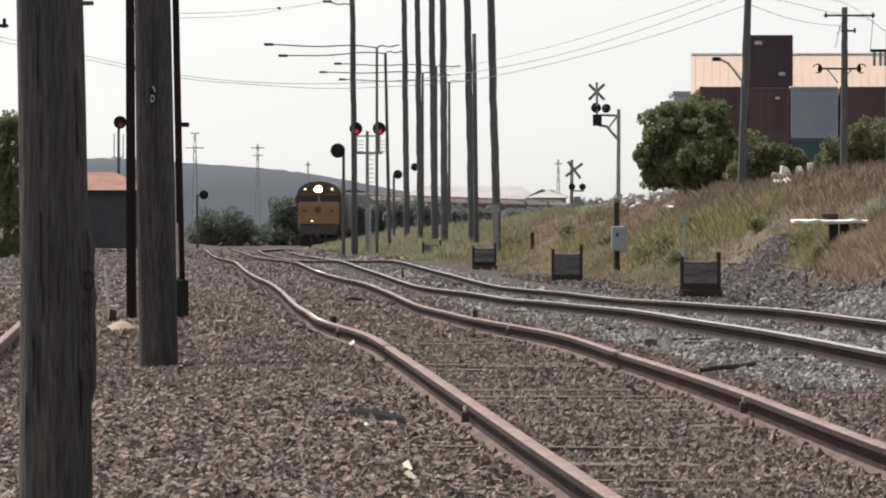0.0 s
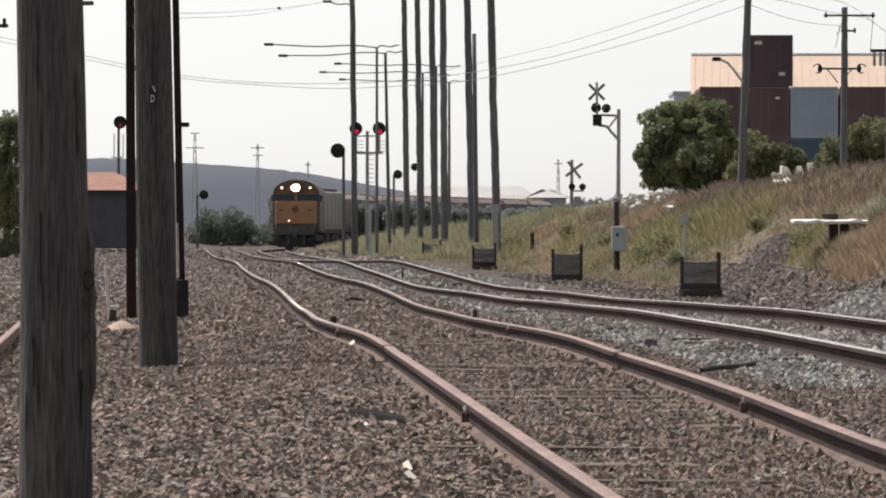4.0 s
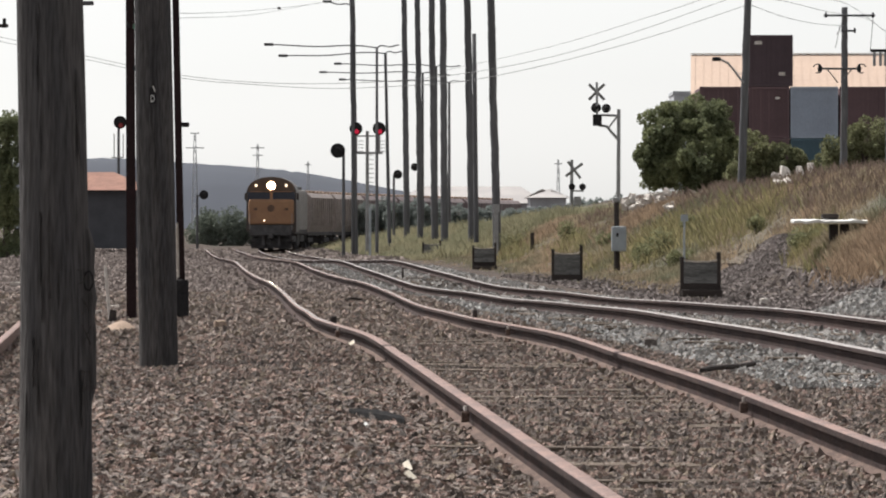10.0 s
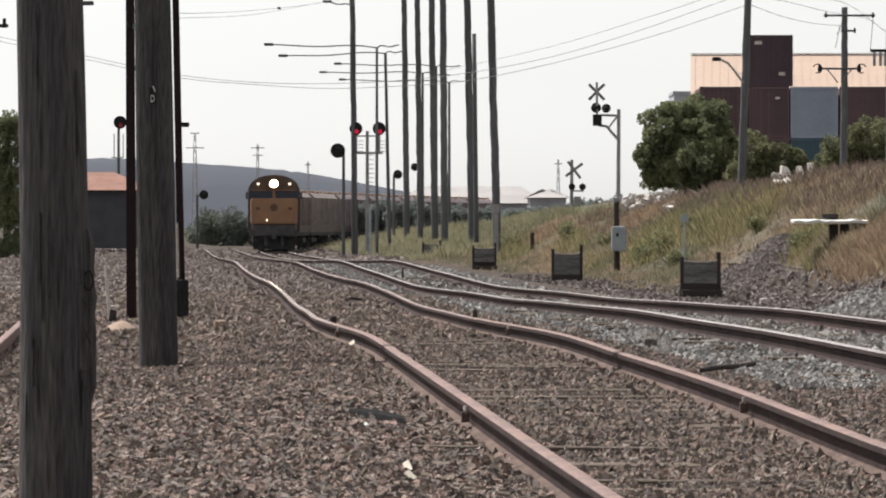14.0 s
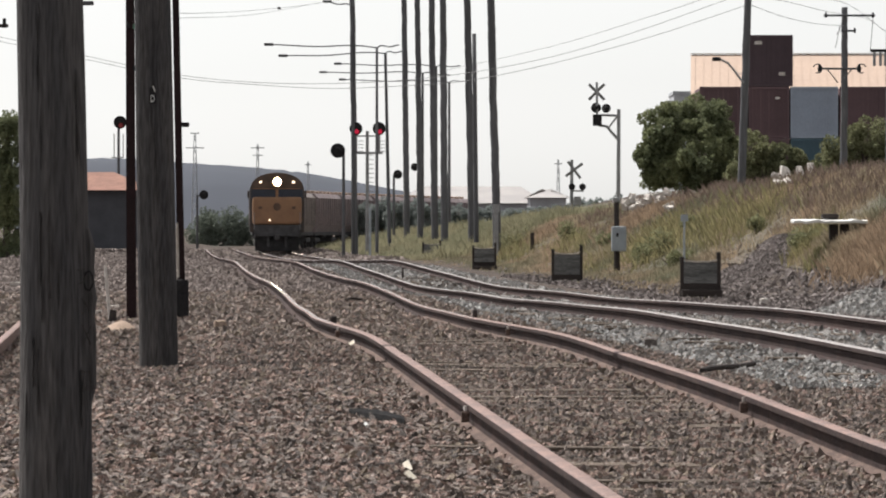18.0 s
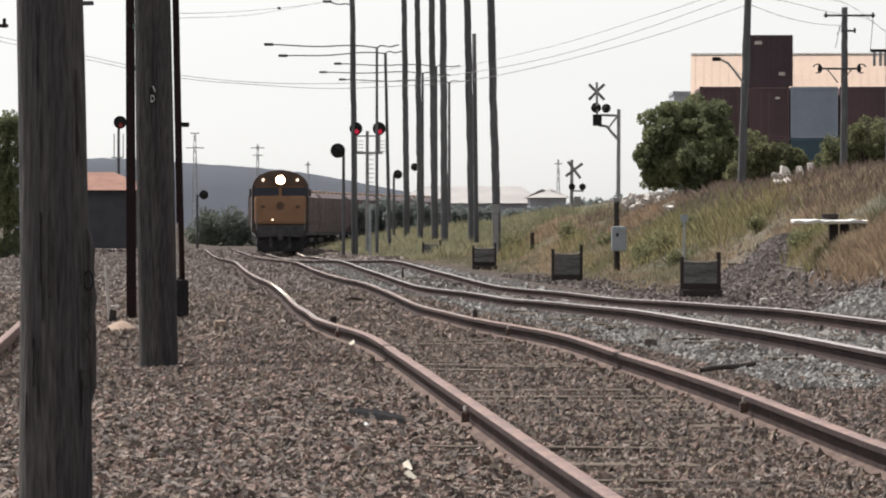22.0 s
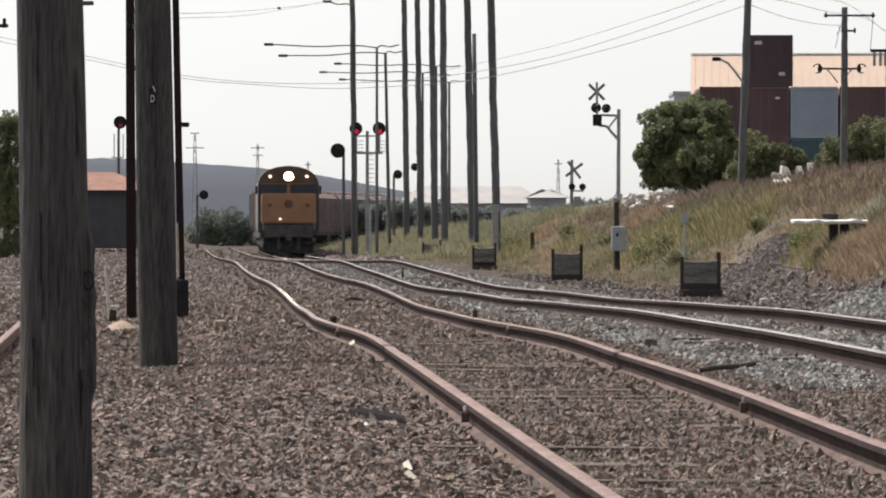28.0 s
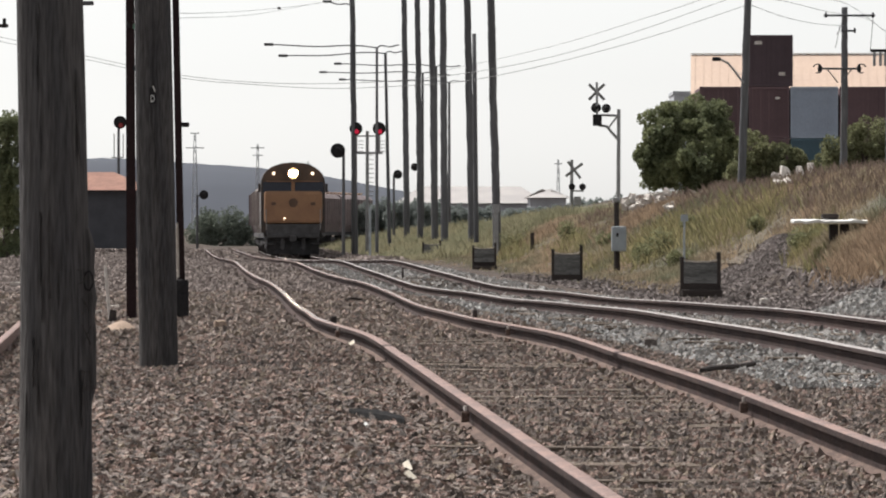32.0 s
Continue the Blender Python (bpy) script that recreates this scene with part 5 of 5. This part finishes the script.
rubble(1385, 338, 128, 5, 16, 0.2, 3, -0.05)


def leaning_slab(px, py_top, w_px, d, tilt, turn):
    """A broken slab that stands on end in the tall grass."""
    q = at(px, py_top, d)
    base = Vector((q.x, d, gz(q.x, d) - 0.1))
    h = q.z - base.z
    w = w_px * d / F
    bm = box((0, 0, h / 2), (w, w * 0.5, h), 0.03)
    bmesh.ops.subdivide_edges(bm, edges=bm.edges[:], cuts=2, use_grid_fill=True)
    for v in bm.verts:
        v.co += Vector((noise.noise(v.co * 5 + q), noise.noise(v.co * 6 - q), noise.noise(v.co * 4))) * w * 0.18
    ob = tagged(link("concrete_fragment", bm, M_RUBBLE), "pale broken concrete slab standing in the tall grass", "rubble", "rubble on the bank")
    ob.matrix_world = pose(base.x, base.y, base.z, -18, tilt, turn)


for s in ((1371, 322, 10, 127, 14, 10), (1378, 308, 11, 128, 12, -8), (1388, 293, 15, 129, 8, 20), (1396, 298, 8, 129, 0, 5), (1408, 298, 15, 129, 10, -15), (1416, 292, 9, 130, 3, 12), (1440, 286, 13, 130, 2, 25)):
    leaning_slab(*s)


# ---- wires ----
def wire(points, d, r=0.0085, label="thin grey overhead wire", d1=None):
    xs = [p[0] for p in points]
    f = curve(points)
    pts = []
    for i, x in enumerate(np.linspace(xs[0], xs[-1], 40)):
        dd = d + ((d1 or d) - d) * i / 39
        pts.append(at(x, float(f(x)), dd))
    return tagged(link("overhead_wire", tube(pts, r, 5), M_WIRE), label, "wire", "overhead wires")


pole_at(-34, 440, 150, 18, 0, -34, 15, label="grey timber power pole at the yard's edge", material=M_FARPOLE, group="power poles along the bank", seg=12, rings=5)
g = at(-10, 46, 149.9)
ob = empty("crossarm", Matrix.Translation(g), "dark timber crossarm with insulators on a pole", "crossarm")
part("arm", box((0, -0.02, 0), (50 * 150 / F, 0.1, 0.1), 0.01), M_BOXD, ob)
part("insulator", cyl((0.3, -0.02, -0.06), (0.3, -0.02, 0.22), 0.06, 0.05, 10), M_DARK, ob)
wire([(-34, 66), (150, 105), (330, 140), (450, 150), (580, 157), (700, 153), (830, 143), (880, 134), (1000, 107), (1130, 72), (1326, 8)], 150, d1=137)
wire([(-34, 58), (150, 99), (330, 135), (450, 146), (600, 148), (760, 138), (880, 121), (1000, 95), (1130, 55), (1285, 0), (1326, -14)], 150, d1=137)
wire([(787, 125), (880, 105), (1000, 76), (1130, 36), (1240, 0), (1326, -32)], 215, d1=137)
wire([(228, 18), (330, 24), (400, 22), (500, 14), (623, -2)], 64, 0.006, d1=250)
wire([(228, 36), (330, 32), (440, 27), (520, 14), (623, -8)], 64, 0.006, d1=250)
wire([(1326, 8), (1380, 28), (1450, 43), (1495, 46)], 137, d1=180)
wire([(1326, -8), (1400, 5), (1460, 20), (1495, 26)], 137, d1=180)
wire([(1326, -30), (1420, -6), (1500, 8), (1574, 62)], 137, d1=190)
wire([(1495, 28), (1535, 34), (1574, 62)], 180, d1=190)


# ---- crossarms and fittings on the right-hand poles ----
def fittings():
    d = 179.9
    s = d / F
    for py, x0, x1 in ((28, 1457, 1548), (55, 1488, 1514), (122, 1446, 1524)):
        c = at((x0 + x1) / 2, py, d)
        ob = empty("crossarm", Matrix.Translation(c), "dark timber crossarm with insulators on a pole", "crossarm")
        part("arm", box((0, -0.1, 0), ((x1 - x0) * s, 0.1, 0.07), 0.01), M_FARPOLE, ob)
        for x in (x0 + 4, x1 - 4) if py != 55 else (x1 - 2,):
            big = 1.2 if py == 122 else 0.8
            part("insulator", cyl((((x - (x0 + x1) / 2) * s), -0.15, -0.1 * big), (((x - (x0 + x1) / 2) * s), -0.15, 0.13 * big), 0.055 * big, 0.04 * big, 10), M_DARK, ob)
        if py == 122:
            for k in (-1, 1):
                ring = [Vector((k * (39 - 8 * math.sin(u)) * s, -0.17, 8 * math.cos(u) * s)) for u in np.linspace(-1.2 if k < 0 else -1.2, 3.6, 12)]
                part("bent_bracket", tube(ring, 0.024, 6), M_FARPOLE, ob)
            for k in (-1, 1):
                part("brace", cyl((k * 0.05, -0.12, -0.5), (k * 0.45, -0.15, 0), 0.02, seg=6), M_FARPOLE, ob)
    for x0, y0, x1, y1 in ((1492, 36, 1480, 62), (1486, 45, 1478, 85), (1545, 30, 1540, 90)):
        wire([(min(x0, x1), y0 if x0 < x1 else y1), ((x0 + x1) / 2, (y0 + y1) / 2 + 3), (max(x0, x1), y1 if x0 < x1 else y0)], 179.75, 0.012, "thin dark drop wire beside a pole")
    # lamp on the bank pole
    g = at(1312, 146, 137)
    ob = empty("street_lamp", Matrix.Translation(g), "street lamp on a short curved arm fixed to a pole", "street lamp")
    pts = [at(x, y, 136.8) - g for x, y in ((1316, 148), (1300, 126), (1288, 112), (1276, 106))]
    part("arm", tube(pts, 0.03, 8), M_STEEL, ob)
    part("lamp_head", box(at(1268, 105, 136.8) - g, (15 * 137 / F, 0.22, 0.11), 0.04), M_DARK, ob)
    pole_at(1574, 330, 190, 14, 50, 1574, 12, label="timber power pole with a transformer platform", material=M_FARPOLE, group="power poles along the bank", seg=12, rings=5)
    g = at(1558, 104, 189.9)
    ob = empty("pole_transformer", Matrix.Translation(g), "dark pole-mounted switchgear on brackets", "transformer")
    s = 189.6 / F
    part("top_bar", box((0, 0, 14 * s), (36 * s, 0.2, 5 * s), 0.02), M_DARK, ob)
    for x in (-11, 0, 9):
        part("switch", box((x * s, 0, 0), (5 * s, 0.15, 26 * s), 0.03), M_STEEL, ob)


fittings()


# ---- far transmission towers ----
def pylon(px, py_top, py_base, d, w, arms):
    g = at(px, 415, d)
    ob = empty("transmission_tower", Matrix.Translation(g), "distant grey lattice transmission tower", "tower", "far towers")
    s = d / F
    H, W = (415 - py_top) * s, w * s
    bm = bmesh.new()
    for sx in (-1, 1):
        for sy in (-1, 1):
            cyl((sx * W / 2, sy * W / 2, 0), (sx * W * 0.12, sy * W * 0.12, H), 0.13, 0.09, 5, bm)
    part("leg_frame", bm, M_PYLON, ob)
    bm = bmesh.new()
    n = 9
    for k in range(n):
        a, b = W / 2 * (1 - 0.76 * k / n), W / 2 * (1 - 0.76 * (k + 1) / n)
        for sx in (-1, 1):
            cyl((sx * a, -a, H * k / n), (-sx * b, -b, H * (k + 1) / n), 0.07, seg=4, bm=bm)
    part("bracing", bm, M_PYLON, ob)
    for py, half in arms:
        part("cross_arm", box((0, 0, (415 - py) * s), (2 * half * s, 0.3, 0.28), 0.03), M_PYLON, ob)


# Steel lightened: the haze over the far towers is put into the colour.
M_PYLON = mat("hazy_grey_steel", (0.45, 0.46, 0.48), None, 0.5, 0.8)
pylon(345, 236, 330, 1500, 12, ((262, 16), (236, 8)))
pylon(456, 255, 330, 1600, 10, ((262, 12), (275, 9)))
pylon(545, 286, 330, 1900, 8, ((292, 6),))
pylon(988, 282, 350, 1500, 9, ((290, 7),))


# ---- fittings and litter on the ground ----
def strap_on_pole():
    d = 21.2
    s = d / F
    c = at(100, 905, d)
    pts = [at(153 + 3 * noise.noise(Vector((k * 0.8, 0, 2))) + 0.014 * (405 + 31 * k - 410), 405 + 31 * k, d) - c + Vector((0, 0.02, 0)) for k in range(11)]
    bm = bmesh.new()
    prev = None
    for k, p in enumerate(pts):
        w = (13 + 4 * noise.noise(Vector((k * 0.9, 3, 2)))) * s * (0.3 if k in (0, 10) else 1)
        ring = [bm.verts.new(p + Vector((x * w, y * 0.05, 0))) for x, y in ((-1, -1), (0.6, -1), (1, -0.3), (1, 0.6), (-1, 0.6))]
        if prev:
            for q in range(5):
                bm.faces.new((prev[q], prev[(q + 1) % 5], ring[(q + 1) % 5], ring[q]))
        prev = ring
    part("bark_strip", bm, M_POLE, pole_a, "dark rough strip of loose timber down the pole's side")
    ring = [at(158 + 8 * math.sin(t), 497 + 17 * math.cos(t), d) - c + Vector((0, -0.05, 0)) for t in np.linspace(0, 2 * math.pi, 16)]
    part("wire_loop", tube(ring, 0.004, 5), M_DARK, pole_a)
    # worn marks that nobody can read any more, as plain dark strokes
    for stroke in (((141, 478), (150, 476), (152, 498), (143, 502)), ((148, 528), (157, 545), (149, 556)), ((149, 575), (162, 610)), ((162, 576), (150, 610)), ((147, 655), (160, 658), (163, 680), (150, 690)), ((72, 8), (80, 46), (92, 48), (96, 20))):
        pts = []
        for x, y in stroke:
            f = (905 - y) / 3505
            c0, r = 100 - 38 * f, (131 - 61 * f) / 2
            k = max(-0.97, min(0.97, (x - c0) / r))
            pts.append(at(x, y, d) - c - Vector((0, r * s * math.sqrt(1 - k * k) + 0.012 * (x > 140), 0)))
        part("worn_mark", tube(pts, 0.003, 5), M_SPLIT, pole_a)


strap_on_pole()


def pole_tag():
    d = 42.0
    c = at(281, 652, d)
    p = at(272, 170, d) - c + Vector((0, -0.155, 0))
    tag = part("number_tag", box(p, (0.052, 0.006, 0.13), 0.002), M_DARK, pole_b, "small dark metal tag with a pale letter")
    cu = bpy.data.curves.new("letter", "FONT")
    cu.body, cu.size, cu.align_x, cu.extrude = "D", 0.075, "CENTER", 0.001
    tmp = new("letter_source", cu)
    me = bpy.data.meshes.new_from_object(tmp)
    bpy.data.objects.remove(tmp)
    bpy.data.curves.remove(cu)
    me.materials.append(M_WHITE)
    ob = new("letter", me)
    ob.parent = tag
    ob.matrix_local = Matrix.Translation(p + Vector((0, -0.006, -0.055))) @ Matrix.Rotation(radians(90), 4, "X") @ Matrix.Diagonal((0.72, 1.12, 1, 1))
    part("tag_bar", boxm(Matrix.Translation(p + Vector((0.012, -0.006, 0.055))) @ Matrix.Rotation(radians(-20), 4, "Y"), (0.01, 0.004, 0.05)), M_WHITE, tag)


pole_tag()


def litter(px, py, size, material, name, label, category, seed=0, rz=0.0):
    p = on_ground(px, py)
    rnd = random.Random(seed)
    bm = box((0, 0, size[2] / 2), size, min(size) * 0.2)
    for v in bm.verts:
        v.co += Vector((rnd.uniform(-1, 1) * size[0], rnd.uniform(-1, 1) * size[1], rnd.uniform(-1, 1) * size[2])) * 0.1
    ob = tagged(link(name, bm, material), label, category)
    thin = name == "paper_scrap"
    ob.matrix_world = pose(p.x, p.y, p.z + (0.02 if thin else 0.015), -48 if thin else 0, -24 if thin else 0, rz)
    return ob


litter(627, 617, (0.07, 0.045, 0.06), M_PAPER, "paper_scrap", "crumpled white paper scrap on the gravel", "litter", 1)
litter(725, 842, (0.034, 0.014, 0.066), M_PAPER, "paper_scrap", "torn white paper scrap on the gravel", "litter", 2)
litter(734, 858, (0.03, 0.014, 0.06), M_PAPER, "paper_scrap", "torn white paper scrap on the gravel", "litter", 3, 30)
litter(650, 763, (0.02, 0.03, 0.03), M_WHITE, "paper_scrap", "small white paper scrap on the gravel", "litter", 4)
litter(390, 584, (0.13, 0.12, 0.09), M_SAND, "pale_stone", "pale flat stone on the gravel", "stone", 5)
litter(204, 548, (0.12, 0.1, 0.04), M_RUBBLE, "pale_stone", "pale flat stone on the gravel", "stone", 6)
litter(172, 558, (0.1, 0.1, 0.05), M_RUBBLE, "pale_stone", "pale flat stone on the gravel", "stone", 7)
litter(1152, 618, (0.11, 0.12, 0.08), M_STONE_D, "stone_block", "dark stone block on pale ballast", "block", 8)
litter(717, 685, (0.16, 0.05, 0.02), M_BOXRIM, "wood_chip", "pale wood chip on the gravel", "litter", 9)
litter(505, 470, (0.3, 0.3, 0.06), M_RUBBLE, "pale_stone", "pale flat stone beside the rails", "stone", 10)
litter(30, 508, (0.25, 0.2, 0.08), M_RUBBLE, "pale_stone", "pale flat stone on the gravel", "stone", 11)


def stick(a, b, r, label, lift=0.03, material=None, bow=0.03):
    p, q = on_ground(*a), on_ground(*b)
    pts = [p.lerp(q, t) + Vector((0, 0, lift + bow * math.sin(t * 6))) for t in np.linspace(0, 1, 7)]
    return tagged(link("stick", tube(pts, r, 7), material or M_BOXD), label, "stick")


stick((1242, 668), (1334, 655), 0.02, "weathered dark stick lying on ballast", 0.05, M_BOXD, 0.006)
stick((612, 535), (660, 534), 0.025, "dark weathered stick lying between the rails")


def dark_strip():
    """A black strip, thin at one end and lumpy at the other."""
    a, b = on_ground(618, 741), on_ground(716, 758)
    bm = bmesh.new()
    rows = []
    for i in range(11):
        t = i / 10
        c = a.lerp(b, t)
        c.z = gz(c.x, c.y) + 0.045
        w = 0.02 + 0.11 * math.sin(math.pi * min(1, t * 0.85 + 0.1)) * t
        hh = 0.012 + 0.07 * t * (1.1 - t) + 0.006 * noise.noise(Vector((t * 9, 1, 2)))
        rows.append([bm.verts.new(c + Vector((0, y * w, z * hh))) for y, z in ((-1, -1), (-1, 0.3), (-0.3, 1), (0.4, 0.8), (1, 0.2), (1, -1))])
    for r0, r1 in zip(rows, rows[1:]):
        for q in range(6):
            bm.faces.new((r0[q], r0[(q + 1) % 6], r1[(q + 1) % 6], r1[q]))
    bm.faces.new(rows[0])
    bm.faces.new(rows[-1][::-1])
    bmesh.ops.recalc_face_normals(bm, faces=bm.faces)
    tagged(link("black_ground_strip", bm, mat("black_strip_surface", (0.012, 0.012, 0.013), (0.02, 0.019, 0.019), 9, 1.0)), "lumpy black strip on the gravel", "litter")


dark_strip()

# an old rail lying beyond the first pole
p, q = on_ground(-40, 672), on_ground(38, 594)
tagged(link("loose_rail", sweep([p + Vector((0, 0, 0.15)), q + Vector((0, 0, 0.15))], HEAD), [M_RAILTOP]), "old rusty rail lying loose in the gravel", "rail")


# rail anchors and joint plates
def anchor(tr, fx, fz, side, d, size=(0.035, 0.06, 0.05), material=None, name="rail_anchor"):
    x = float(fx(d)) + 0.835 * side
    out = 0.06 if size[0] < 0.08 else 0.0
    return part(name, box((x - out * 0.9, d, float(fz(d)) - 0.07), size, 0.008), material or M_RAIL, tr)


for side, d in ((-1, 28.2), (1, 29.2), (-1, 47.4), (1, 48.4)):
    a = anchor(track_1, t1x, t1z, side, d, (0.045, 0.06, 0.06), M_FOOT)
    c = Vector((float(t1x(d)) + 0.835 * side - 0.054, d, float(t1z(d)) - 0.02))
    part("bolt", cyl(c + Vector((0, 0, -0.015)), c + Vector((0, 0, 0.012)), 0.011, 0.009, 8), M_RUBBLE, a, "pale bolt head")
for side, d, off, size in ((-1, 51.5, 0.09, (0.06, 0.12, 0.08)), (1, 54.3, 0.02, (0.05, 0.08, 0.12))):
    part("rail_block", box((float(t1x(d)) + 0.835 * side + off, d, float(t1z(d)) - 0.03 + size[2] / 2), size, 0.02), M_BOXD, track_1)
litter(1352, 543, (0.12, 0.12, 0.12), M_RUBBLE, "pale_stone", "pale upright stone beside the main rail", "stone", 12)
street_lamp(96, 150, 440, 10, (96, 10), (152, 6), 9, 0, "street lamp arm reaching past a timber pole", 1)
p = at(494, 15, 64 + (250 - 64) * 0.673)
tagged(link("wire_clamp", box((0, 0, 0), (0.12, 0.08, 0.09), 0.02), M_DARK), "small dark clamp on an overhead wire", "clamp").location = p


# ---- leafy weeds on the bank ----
M_WEED = mat("green_weed_leaves", (0.22, 0.22, 0.125), (0.17, 0.18, 0.1), 2, 0.85, 0, 0, 6, island=0.35, through_light=0.4)


def weed(px, py, r_px, seed):
    g = on_ground(px, py)
    g.z = gz(g.x, g.y)
    s = g.y / F
    ob = empty("weed", Matrix.Translation(g), "leafy green weed growing in the dry grass", "weed", "weeds on the bank")
    rnd = random.Random(seed)
    r = r_px * s * 1.15
    bl = [(rnd.uniform(-0.8, 0.8) * r, rnd.uniform(-0.5, 0.5) * r, r * rnd.uniform(0.5, 1.3), r * rnd.uniform(0.45, 0.8)) for k in range(6)]
    tagged(leaves("leaf_clump", bl, 650, 0.04, M_WEED, ob, seed), kind="stuff")
    bm = bmesh.new()
    for b in bl:
        cyl((0, 0, -0.05), b[:3], 0.012, 0.006, 5, bm)
    part("stalk", bm, M_BARK, ob)


for k, (px, py, r) in enumerate(((1175, 455, 26), (1140, 470, 22), (1205, 478, 18), (1010, 430, 18), (1430, 450, 22), (1340, 415, 16), (1075, 440, 16), (905, 445, 16), (1220, 410, 14))):
    weed(px, py, r, 60 + k)

# small insulators on the slender post
p0 = at(233, 569, 64)
for px, py, m in ((239, 20, M_DARK), (238, 47, mat("green_glass_insulator", (0.08, 0.16, 0.1), None, 4, 0.4)), (227, 45, M_DARK), (238, 120, M_DARK)):
    q = at(px, py, 63.95)
    part("insulator", cyl(q - p0 + Vector((0, 0, -0.03)), q - p0 + Vector((0, 0, 0.03)), 0.028, 0.02, 10), m, bpy.data.objects["steel_post"])

motions()
